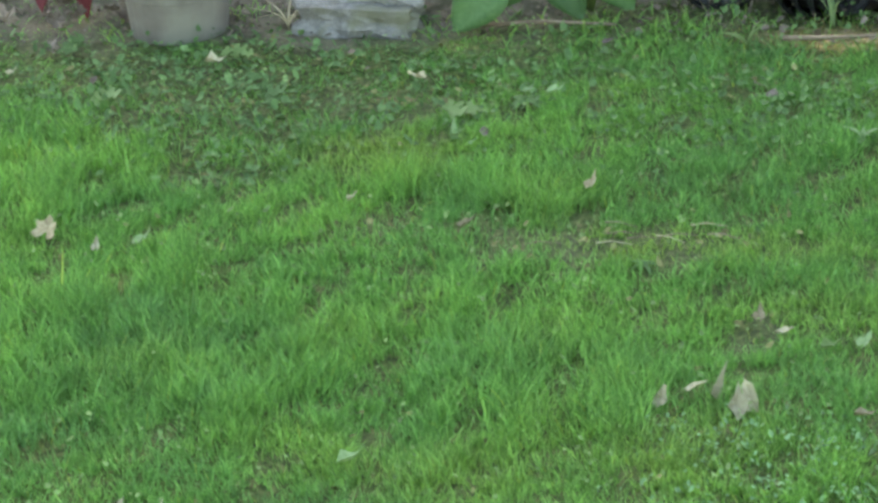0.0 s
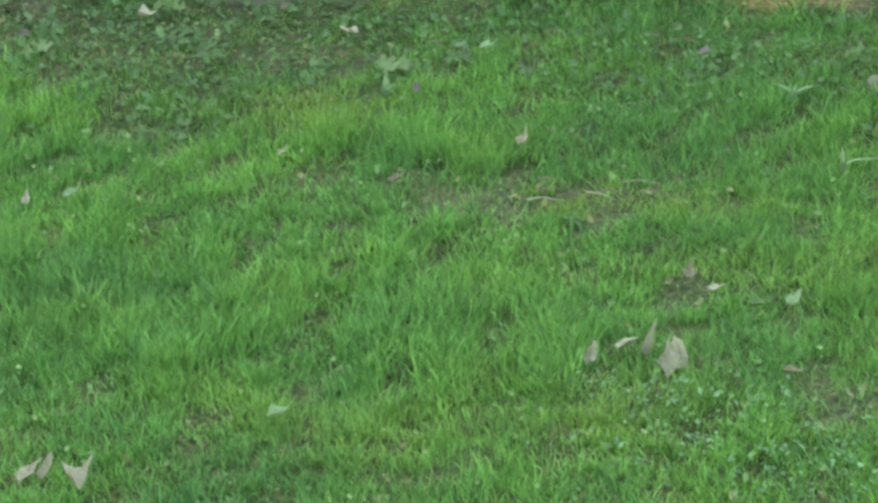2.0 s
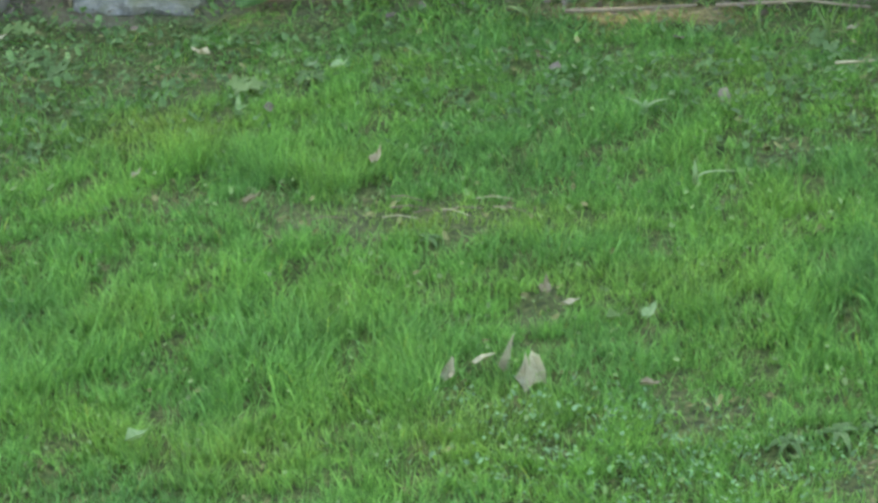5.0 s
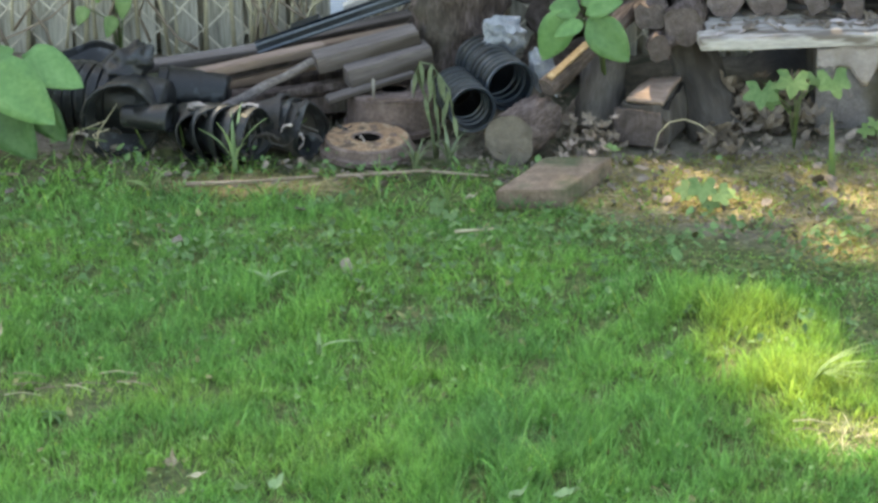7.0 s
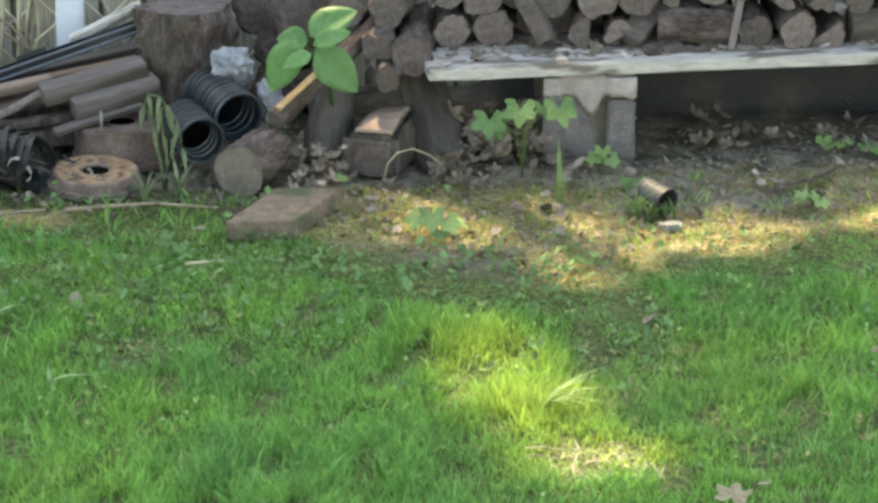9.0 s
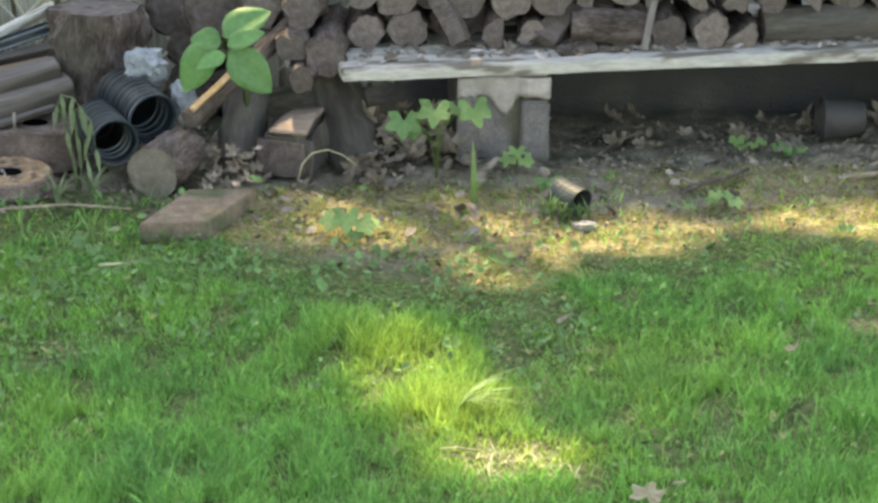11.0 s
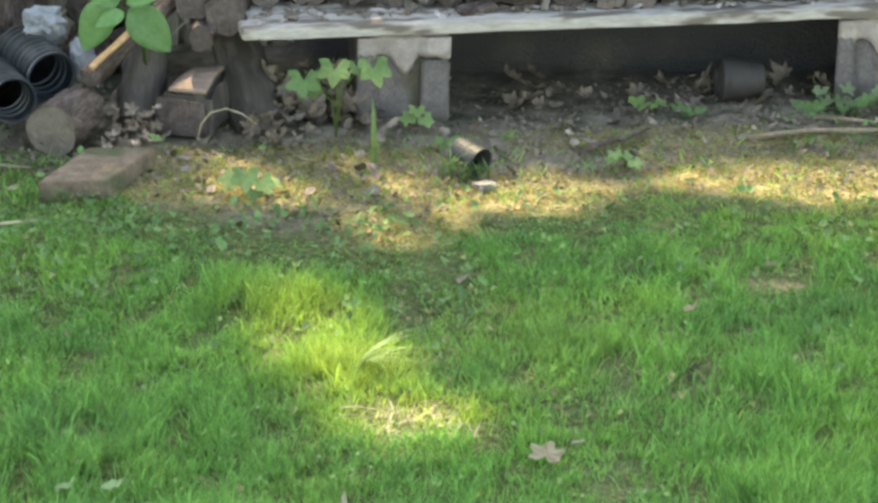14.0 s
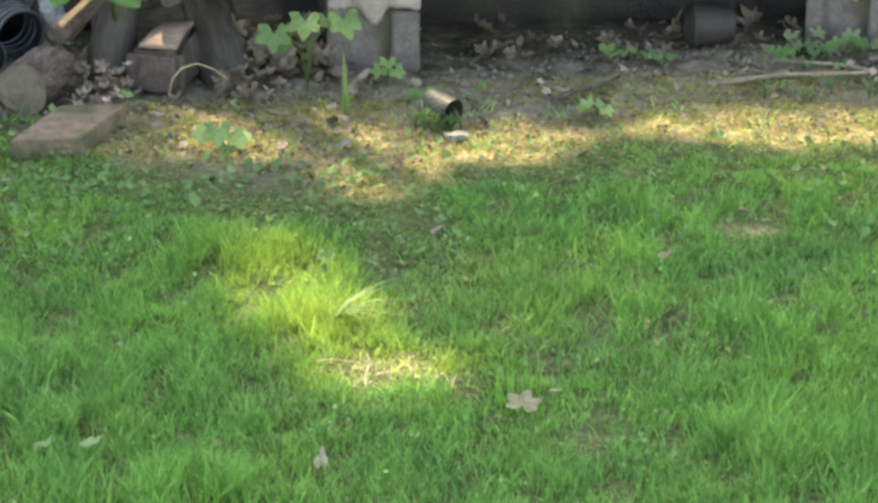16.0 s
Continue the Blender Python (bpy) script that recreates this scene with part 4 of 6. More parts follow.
plank("painted_plank", -0.01, 2.5, 0.2, "weathered plank with peeling paint carrying firewood")
plank("painted_plank", -0.02, 2.52, 0.4, "rear weathered plank carrying firewood")


def row_y(x):
    return 8.65 + (x + 0.03) * 0.132


def wood_y(x):
    """Where the log ends of the stack begin."""
    return 8.855 + 0.25 * max(0.0, x - 1.15)


WOOD = "grey-brown split firewood log stacked on the plank"
# the front course on the plank: place along it and radius
for k, (x, r) in enumerate(((0.042, 0.052), (0.162, 0.057), (0.43, 0.048), (0.53, 0.042), (0.935, 0.05), (1.058, 0.053), (1.15, 0.046))):
    y = wood_y(x) + 0.012 * math.sin(k * 2.1)
    log_thing("firewood_log", (x, y, 0.304 + r), (x + 0.03 * math.sin(k), y + 0.36, 0.306 + r), r, r * 0.95, WOOD, "firewood", k + 10, "firewood stack", 24, 0.25, split=[1.2 + k] if k in (2, 3, 6) else None)
# a long barkless log, a wide one and leaning billets
log_thing("firewood_log", (1.215, wood_y(1.2) + 0.06, 0.358), (1.9, wood_y(1.86) - 0.02, 0.366), 0.05, 0.056, "long barkless log lying along the plank", "firewood", 31, "firewood stack", bark=BARELOG)
log_thing("firewood_log", (0.645, wood_y(0.7) + 0.04, 0.362), (0.87, wood_y(0.8) + 0.03, 0.358), 0.056, 0.05, "short thick split log lying along the plank", "firewood", 32, "firewood stack")
beam("split_billet", (0.318, wood_y(0.3) - 0.02, 0.335), (0.228, wood_y(0.3) + 0.03, 0.5), 0.065, 0.055, CUT, "leaning grey split billet of firewood", "firewood", 20, 0.006, 4)
beam("split_billet", (0.56, wood_y(0.56), 0.33), (0.66, wood_y(0.6) + 0.1, 0.42), 0.07, 0.05, CUT, "splintered grey piece of firewood", "firewood", 30, 0.008, 5)
beam("bark_strip", (0.6, wood_y(0.6) - 0.06, 0.312), (0.71, wood_y(0.7) - 0.02, 0.325), 0.06, 0.012, BARK, "loose strip of dark bark on the plank", "bark", 10, 0.006, 6)
beam("firewood_stick", (0.855, wood_y(0.8) - 0.05, 0.315), (0.885, wood_y(0.86), 0.45), 0.022, 0.02, TIMBER, "thin grey stick among the firewood", "stick", 30, 0.003, 6)
rw = random.Random(8)
for level in range(2):
    x = -0.02 + 0.05 * level
    while x < 2.35:
        r = rw.uniform(0.04, 0.064)
        x += r
        z = 0.458 + level * 0.1 + rw.uniform(-0.012, 0.012)
        y = wood_y(x) + (0.01 if x < 1.15 else -0.035) + rw.uniform(-0.025, 0.04)
        log_thing("firewood_log", (x, y, z), (x + rw.uniform(-0.04, 0.04), y + 0.36, z), r, r * rw.uniform(0.85, 1.05), WOOD, "firewood", rw.uniform(0, 90), "firewood stack", 18, 0.35,
                  split=[rw.uniform(0, 6.28)] if rw.random() < 0.5 else None)
        x += r + rw.uniform(0.0, 0.02)
x = 1.98
while x < 2.4:
    log_thing("firewood_log", (x, wood_y(x), 0.36), (x, wood_y(x) + 0.36, 0.36), 0.055, 0.055, WOOD, "firewood", x, "firewood stack", 14, 0.3)
    x += 0.118
# logs behind the front course that carry the rear of the stack
for x in (0.27, 0.36, 0.62, 0.74, 0.84, 1.3, 1.45, 1.6, 1.75, 1.88):
    log_thing("firewood_log", (x, wood_y(x) + 0.13, 0.356), (x + 0.02, wood_y(x) + 0.4, 0.358), 0.05, 0.05, WOOD, "firewood", x * 3, "firewood stack", 14, 0.3)


def chips(name, n, box, z, size, material, label, seed):
    """Loose flat chips and crumbs strewn on a level top."""
    rnd = random.Random(seed)
    bm = bmesh.new()
    for _ in range(n):
        x = rnd.uniform(box[0], box[1])
        m = pose(x, row_y(x) + rnd.uniform(box[2], box[3]), z + rnd.uniform(0, 0.006), rnd.uniform(-25, 25), rnd.uniform(-25, 25), rnd.uniform(0, 360))
        s = rnd.uniform(*size)
        vs = [bm.verts.new(m @ Vector((u * s * rnd.uniform(0.6, 1.2), v * s * 0.5 * rnd.uniform(0.5, 1.2), w))) for w in (0, 0.003) for u, v in ((-1, -1), (1, -1), (1, 1), (-1, 1))]
        for f in ((0, 3, 2, 1), (4, 5, 6, 7), (0, 1, 5, 4), (1, 2, 6, 5), (2, 3, 7, 6), (3, 0, 4, 7)):
            bm.faces.new([vs[i] for i in f])
    tagged(mesh_ob(name, bm, material, False), label, "bark chips", kind="stuff")


chips("bark_chips", 420, (0.0, 2.3, 0.04, 0.24), 0.309, (0.005, 0.018), LITTER, "brown bark crumbs and leaf bits on the plank", 3)
chips("paint_flakes", 60, (0.0, 2.3, 0.02, 0.12), 0.309, (0.006, 0.02), LIME, "flaked white paint chips on the plank", 4)

# ends beside the plank, on the logs below
log_thing("firewood_log", (-0.078, 8.72, 0.318), (-0.06, 9.1, 0.322), 0.058, 0.056, "round grey log end beside the plank", "firewood", 51, "firewood stack")
log_thing("firewood_log", (-0.15, 8.68, 0.262), (-0.13, 9.0, 0.27), 0.038, 0.04, "small rotten log end beside the plank", "firewood", 52, "firewood stack", 14, 0.5)
log_thing("firewood_log", (-0.175, 8.74, 0.34), (-0.15, 9.1, 0.33), 0.045, 0.045, "flaking bark log beside the plank", "firewood", 53, "firewood stack", 14, 0.6)
log_thing("firewood_log", (-0.15, 8.8, 0.44), (-0.12, 9.2, 0.43), 0.06, 0.06, WOOD, "firewood", 54, "firewood stack", 14, 0.4)
log_thing("firewood_log", (-0.27, 8.9, 0.42), (-0.3, 9.25, 0.4), 0.055, 0.06, WOOD, "firewood", 55, "firewood stack", 14, 0.4)
log_thing("firewood_log", (-0.1, 8.85, 0.23), (-0.08, 9.2, 0.23), 0.07, 0.07, WOOD, "firewood", 56, "firewood stack", 14, 0.4)
log_thing("firewood_log", (-0.3, 8.95, 0.3), (-0.25, 9.3, 0.28), 0.07, 0.07, WOOD, "firewood", 57, "firewood stack", 14, 0.4)
log_thing("firewood_log", (-0.42, 9.05, 0.36), (-0.45, 9.3, 0.34), 0.08, 0.08, WOOD, "firewood", 58, "firewood stack", 14, 0.4)

for k, (x, y, z) in enumerate(((-0.5, 9.2, 0.08), (-0.36, 9.2, 0.09), (-0.48, 9.2, 0.22), (-0.55, 9.22, 0.345), (-0.5, 9.25, 0.46))):
    log_thing("firewood_log", (x, y - 0.06, z), (x + 0.02, y + 0.14, z), 0.078, 0.074, "dark grey-brown log in the rear of the stack", "firewood", 90 + k, "firewood stack", 18, 0.35)

# logs on the ground before the stack
log_thing("cut_log", (-0.565, 8.41, 0.07), (-0.495, 8.6, 0.075), 0.076, 0.072, "short sawn log lying on the soil", "log", 61, "", 22, 0.12, cut=CUTPALE)
def split_log(x, y):
    """A squat block of wood: a sawn front, split sides with bark, and a sunlit-coloured top that slopes up to the rear.
    """
    root = thing("split_log", pose(x, y, -0.005, 0, 0, -22), "squat split log with a barkless top coloured as sunlit", "log")
    bm = slab_bm(0.185, 0.24, 0.12, 0.022, 8, 0.0, 3)
    for v in bm.verts:
        back = (v.co.y + 0.12) / 0.24
        v.co.z += (0.05 * min(1, back * 2.2) * (0.5 + 2.6 * max(-0.05, v.co.x))) * (v.co.z / 0.12)
        v.co.x *= 1 - 0.22 * back - 0.12 * (v.co.z / 0.12)
        v.co += noise.noise_vector(v.co * 13) * 0.012 + noise.noise_vector(v.co * 40) * 0.004
    body = part("body", bm, BARELOG, root, smooth=False)
    face = slab_bm(0.165, 0.006, 0.105, 0.002, 6)
    for v in face.verts:
        v.co.x *= 1 - 0.12 * (v.co.z / 0.12)
        v.co += noise.noise_vector(v.co * 18) * 0.004
    part("sawn_face", face, CUT, body, "grey weathered sawn face").matrix_basis = pose(0, -0.121, 0.008)
    # paler barkless top: the sunlight on it is put into its colour
    top = bmesh.new()
    n = 10
    grid = []
    for a in range(n + 1):
        row = []
        for b in range(n + 1):
            u, v = -0.055 + 0.135 * a / n, -0.1 + 0.17 * b / n
            back = (v + 0.12) / 0.24
            z = 0.134 + 0.05 * min(1, back * 2.2) * (0.5 + 2.6 * max(-0.05, u)) + 0.004 * noise.noise(Vector((u * 60, v * 60, 1)))
            row.append(top.verts.new((u * (1 - 0.22 * back - 0.12), v, z)))
        grid.append(row)
    for a in range(n):
        for b in range(n):
            top.faces.new((grid[a][b], grid[a + 1][b], grid[a + 1][b + 1], grid[a][b + 1]))
    part("worn_top", solid(top, 0.012), FRESHGREY, body, "pale tan barkless wood with the sunlight painted in", True)


split_log(-0.163, 8.694)
log_thing("cut_log", (0.03, 8.7, -0.01), (-0.08, 8.93, 0.25), 0.085, 0.065, "smooth grey log leaning back against the stack", "log", 63, "", 20, 0.2, bark=BARELOG)
log_thing("cut_log", (-0.34, 8.7, 0.0), (-0.3, 8.86, 0.22), 0.07, 0.06, "grey upright log among the pile", "log", 64, "", 16, 0.2, bark=BARELOG)
log_thing("cut_log", (-0.47, 8.56, 0.178), (-0.18, 8.9, 0.37), 0.031, 0.028, "split branch leaning on the woodpile", "branch", 65, "", 14, 0.2)
beam("wood_splinter", (-0.462, 8.545, 0.214), (-0.35, 8.67, 0.29), 0.02, 0.008, FRESH, "pale tan split wood on the leaning branch", "wood", 30, 0.002, 9)

# the standing stump
log_thing("stump", (-0.77, 8.98, -0.01), (-0.765, 9.02, 0.388), 0.16, 0.135, "thick standing stump with rough brown bark", "stump", 71, "", 44, 0.28)

# ---------------------------------------------------------------- boards, beams and pipes beside the stump
beam("brown_board", (-1.564, 8.72, 0.15), (-1.15, 8.865, 0.208), 0.05, 0.026, FRESHGREY, "long board with a pale tan weathered end on the scrap pile")
beam("brown_board", (-1.3, 8.83, 0.185), (-0.9, 8.96, 0.238), 0.045, 0.024, BROWNWOOD, "weathered brown board lapping over the pale one", seed=2)
beam("brown_board", (-1.48, 8.745, 0.11), (-1.13, 8.85, 0.165), 0.04, 0.022, BROWNWOOD, "narrow dark brown board on the scrap pile", roll=-6, seed=14)
beam("grey_board", (-1.76, 8.93, 0.112), (-1.3, 8.99, 0.166), 0.06, 0.026, TIMBER, "dark grey weathered board on the scrap pile", roll=4, seed=3)
beam("grey_board", (-1.5, 8.99, 0.13), (-0.9, 9.12, 0.235), 0.06, 0.02, TIMBER, "grey board leaning towards the stump", roll=6, seed=15)
beam("dark_lath", (-1.5, 8.73, 0.065), (-1.0, 8.8, 0.13), 0.05, 0.02, BARK, "dark rotten lath under the brown boards", roll=0, seed=16)
beam("timber_beam", (-1.164, 8.765, 0.188), (-0.868, 8.85, 0.25), 0.09, 0.05, TIMBER, "short grey sawn timber beam on the scrap pile", "beam", 0, 0.0015, 5)
beam("timber_beam", (-1.069, 8.725, 0.157), (-0.83, 8.812, 0.206), 0.09, 0.064, TIMBER, "thick purple-grey timber offcut under the beam", "beam", 0, 0.0015, 6)
beam("thin_board", (-1.118, 8.645, 0.112), (-0.872, 8.745, 0.166), 0.05, 0.014, TIMBER, "thin grey-brown board propped on the scrap pile", roll=0, seed=7)
beam("grey_board", (-1.5, 8.95, 0.05), (-0.85, 9.1, 0.12), 0.16, 0.04, BARK, "dark rotten board low in the scrap pile", roll=4, seed=8)
beam("grey_board", (-1.7, 8.8, 0.03), (-1.0, 8.85, 0.06), 0.14, 0.05, BARK, "dark board lying under the scrap pile", roll=0, seed=9)
beam("grey_board", (-2.75, 9.0, 0.1), (-1.95, 9.02, 0.1), 0.06, 0.035, BROWNWOOD, "brown ledger board along the fence foot", roll=0, seed=10)
log_thing("branch", (-1.42, 8.57, 0.105), (-1.165, 8.72, 0.205), 0.015, 0.013, "peeled grey-brown branch on the scrap pile", "branch", 81, "", 10, 0.25, bark=TIMBER)


def gutter():
    root = thing("gutter_channel", along((-1.352, 8.94, 0.168), (-0.9, 9.04, 0.305)), "dark blue-black plastic channel on the scrap pile", "channel")
    part("channel_base", slab_bm(0.5, 0.05, 0.008, 0.002), BLUEBLACK, root)
    for y in (-0.025, 0.025):
        part("channel_side", slab_bm(0.5, 0.006, 0.03, 0.002), BLUEBLACK, root).matrix_basis = pose(0, y, 0)
    # pale strips stand in for highlights on the channel's front edges
    part("channel_highlight", slab_bm(0.5, 0.012, 0.006, 0.002), LIP_HIGHLIGHT, root, "blue-grey strip painted as the edge highlight").matrix_basis = pose(0, -0.03, 0.006)
    part("channel_highlight", slab_bm(0.5, 0.01, 0.005, 0.002), LIP_HIGHLIGHT, root, "blue-grey strip painted as the edge highlight").matrix_basis = pose(0, -0.026, 0.029)


gutter()
beam("white_stick", (-1.115, 9.1, 0.257), (-0.9, 9.14, 0.357), 0.03, 0.028, PAINT, "peeling white painted stick leaning on the scrap pile", "stick", 10, 0.002, 11)
beam("small_box", (-1.29, 9.2, 0.15), (-1.2, 9.2, 0.185), 0.06, 0.035, BLUEBLACK, "small blue-grey plastic box in the scrap", "box", 10, 0.001, 12)


def rack():
    root = thing("wire_rack", pose(-0.915, 8.6, 0.0), "small rusty wire rack on the drum", "rack")
    part("shelf_bar", slab_bm(0.16, 0.02, 0.008, 0.002), DULLRUST, root).matrix_basis = pose(0, 0, 0.128)
    for x in (-0.06, 0.055):
        bm = bmesh.new()
        tube(bm, [(x, 0, 0.13), (x, 0.0, 0.19)], 0.0045, 8)
        part("upright", bm, POTGREY, root, "pale metal upright", True)


rack()


def rotor(m, r, hat_r, hat_h, material, label, name="brake_rotor", face=None):
    """A cast disc with a raised hat, a centre hole and wheel-stud holes."""
    root = thing(name, m, label, "brake rotor", "scrap brake parts")
    bm = bmesh.new()
    lathe(bm, [(r * 0.62, 0.0), (r, 0.0), (r, 0.012), (hat_r + 0.012, 0.014), (hat_r, 0.02), (hat_r * 0.99, hat_h - 0.006), (hat_r * 0.95, hat_h), (0.042, hat_h), (0.038, hat_h - 0.003), (0.038, hat_h - 0.01)], 36)
    disc = part("disc", bm, material, root, smooth=False)
    if face:
        bm = bmesh.new()
        lathe(bm, [(0.046, hat_h - 0.001), (0.047, hat_h + 0.002), (hat_r * 0.93, hat_h + 0.002), (hat_r * 0.95, hat_h - 0.001)], 36)
        part("hat_face", bm, face, disc, "orange-beige rusted face")
    for k in range(5):
        a = 2 * math.pi * k / 5
        bm = bmesh.new()
        lathe(bm, [(0.006, 0), (0.011, 0), (0.011, 0.005), (0.006, 0.005)], 10, True)
        part("stud_boss", bm, DULLRUST, disc).matrix_basis = pose(0.075 * math.cos(a), 0.075 * math.sin(a), hat_h - 0.001)
    # black disc just under the rim stands in for the hole's shade
    bm = bmesh.new()
    lathe(bm, [(0.0385, hat_h - 0.004), (0.001, hat_h - 0.004)], 20)
    part("hub_floor", bm, VOID, root, "black disc in place of the hole's shade")
    return root


rotor(pose(-0.985, 8.49, 0.004, 2, 1, 10), 0.137, 0.126, 0.048, DULLRUST, "rusty brake rotor lying flat on the soil", face=RUSTFACE)
rotor(pose(-0.93, 8.74, 0.004, 0, 0, 40), 0.15, 0.14, 0.115, DULLRUST, "dull brown iron brake drum behind the rotor", "brake_drum")


# ---------------------------------------------------------------- black nursery pots
def nursery_pot(m, r, h, label, material=None, crush=0.0, name="nursery_pot", group="black nursery pots"):
    """A tapered plastic pot with a rolled rim, shallow ribs and an inside; it stands on its base."""
    material = material or BLACK
    root = thing(name, m, label, "plant pot", group)
    bm = bmesh.new()
    lathe(bm, [(0.001, 0), (r * 0.72, 0), (r * 0.75, 0.006), (r * 0.82, h * 0.35), (r * 0.835, h * 0.36), (r * 0.835, h * 0.39), (r * 0.84, h * 0.4), (r * 0.93, h * 0.84), (r * 0.93, h * 0.9),
               (r * 0.9, h * 0.9), (r * 0.71, 0.012), (r * 0.001, 0.012)], 26)
    for v in bm.verts:                     # a crushed, dented wall
        v.co += noise.noise_vector(v.co * 11 + m.translation * 13) * crush * r * min(1, v.co.z / h * 2)
    body = part("pot_body", bm, material, root, smooth=crush > 0)
    bm = bmesh.new()
    lathe(bm, [(r * 0.93, h * 0.86), (r, h * 0.87), (r * 1.01, h * 0.985), (r * 0.985, h), (r * 0.94, h * 0.99), (r * 0.91, h * 0.89)], 26, True)
    for v in bm.verts:                     # bent, nicked rim
        v.co += noise.noise_vector(v.co * 14 + m.translation * 9) * 0.05 * r + noise.noise_vector(v.co * 11 + m.translation * 13) * crush * r
    part("pot_rim", bm, material, body, smooth=False)
    return root


def lying(x, y, z, heading, pitch=4):
    """A pose that lays a pot on its side, its mouth towards the heading (degrees from +x)."""
    return pose(x, y, z) @ pose(0, 0, 0, 0, 0, heading) @ pose(0, 0, 0, 0, 90 - pitch, 0)


POTS = "black plastic nursery pot lying on its side in the pile"
for k in range(6):                         # a nest of pots, mouths outward
    nursery_pot(lying(-1.58 - 0.03 * k, 8.58 + 0.004 * k, 0.106, 169 - k), 0.106, 0.19, POTS, crush=0.1)
nursery_pot(lying(-1.675, 8.42, 0.13, -16, 3), 0.044, 0.15, "grey-black plastic pot lying across the nested pots", BLACK, 0.22)
nursery_pot(lying(-1.685, 8.6, 0.118, -92, -4), 0.118, 0.17, "black plastic pot lying with its wide mouth open", crush=0.1)
for k in range(5):
    nursery_pot(lying(-1.52 + 0.03 * k, 8.5 - 0.014 * k, 0.084, -52 + 6 * k), 0.082, 0.13, POTS, crush=0.22)
nursery_pot(lying(-1.37, 8.52, 0.07, 215, 3), 0.07, 0.13, POTS, crush=0.25)
for k in range(4):
    nursery_pot(lying(-1.34 + 0.034 * k, 8.52, 0.078 + 0.004 * (k % 2), -6 - 9 * k, 4 - 3 * k), 0.08, 0.12, POTS, BLACK if k % 2 else DARKPOT, 0.24)
nursery_pot(pose(-1.83, 8.82, 0.0, 6, -8, 0), 0.1, 0.2, "black plastic nursery pot standing in the pile", crush=0.1)
nursery_pot(lying(-1.42, 8.72, 0.1, 178, 2), 0.08, 0.2, POTS, crush=0.15)
nursery_pot(lying(-1.9, 8.66, 0.09, 140), 0.09, 0.18, POTS, crush=0.1)


def torn_strip(pts, width, label, seed):
    """A torn curling strip of pot plastic."""
    rnd = random.Random(seed)
    bm = bmesh.new()
    rows = []
    for p in pts:
        w, tw = width * rnd.uniform(0.5, 1.2), rnd.uniform(-0.9, 0.9)
        rows.append([bm.verts.new(Vector(p) + Vector((0.3 * w * s, w * s * math.sin(tw), w * s * math.cos(tw)))) for s in (-0.5, 0.5)])
    for a, b in zip(rows, rows[1:]):
        bm.faces.new((a[0], a[1], b[1], b[0]))
    tagged(mesh_ob("torn_plastic", solid(bm, 0.0016), DARKPOT if seed % 3 else LIME, True), label, "plastic scrap", "torn plastic")


tr_ = random.Random(77)
for k in range(26):                        # torn rims and shreds hanging off the pots
    x, z = tr_.uniform(-1.82, -1.02), tr_.uniform(0.03, 0.15)
    y, a, r = 8.4 + tr_.uniform(-0.02, 0.04), tr_.uniform(0, 6.28), tr_.uniform(0.02, 0.05)
    span = tr_.uniform(1.2, 3.4)
    torn_strip([(x + r * math.cos(a + span * i / 6), y + 0.01 * math.sin(3 * i), max(0.012, z + r * math.sin(a + span * i / 6))) for i in range(7)], tr_.uniform(0.006, 0.016), "torn curling strip of black pot plastic", k)

for k in range(14):                        # dead stems fallen over the pots
    hr = random.Random(200 + k)
    x, y = hr.uniform(-1.85, -1.0), hr.uniform(8.38, 8.46)
    bm = bmesh.new()
    tube(bm, [(x, y, 0.0), (x + hr.uniform(-0.05, 0.05), y + 0.01, hr.uniform(0.06, 0.1)), (x + hr.uniform(-0.12, 0.12), y + hr.uniform(-0.02, 0.05), hr.uniform(0.06, 0.17))], [0.003, 0.0028, 0.0018], 6, True, 0.2, k)
    tagged(mesh_ob("dead_stem", bm, STRAW if k % 2 else STEM, True), "thin dead stem leaning over the black pots", "stalk", "dead stems")

# a grey pot lying under the plank and the large pot by the wall of plants
nursery_pot(lying(1.53, 8.92, 0.068, 186, 2), 0.07, 0.13, "faded grey-black plastic pot lying under the plank", DARKPOT, 0.05, group="single pots")
nursery_pot(pose(-3.235, 8.12, -0.01), 0.19, 0.36, "large taupe plastic plant pot beside the lawn", POTGREY, name="planter_pot", group="single pots")


def black_sack():
    bm = bmesh.new()
    bmesh.ops.create_icosphere(bm, subdivisions=4, radius=1)
    for v in bm.verts:
        k = noise.noise(v.co * 1.9) * 0.35 + noise.noise(v.co * 5) * 0.12
        v.co = Vector((v.co.x * 0.085, v.co.y * 0.07, max(v.co.z, -0.6) * 0.055)) * (1 + 1.2 * k)
    ob = mesh_ob("black_sack", bm, BLACK, True)
    ob.matrix_basis = pose(-1.7, 8.64, 0.215, 0, -20, 20)
    tagged(ob, "crumpled black plastic sack on the pots", "sack")


black_sack()


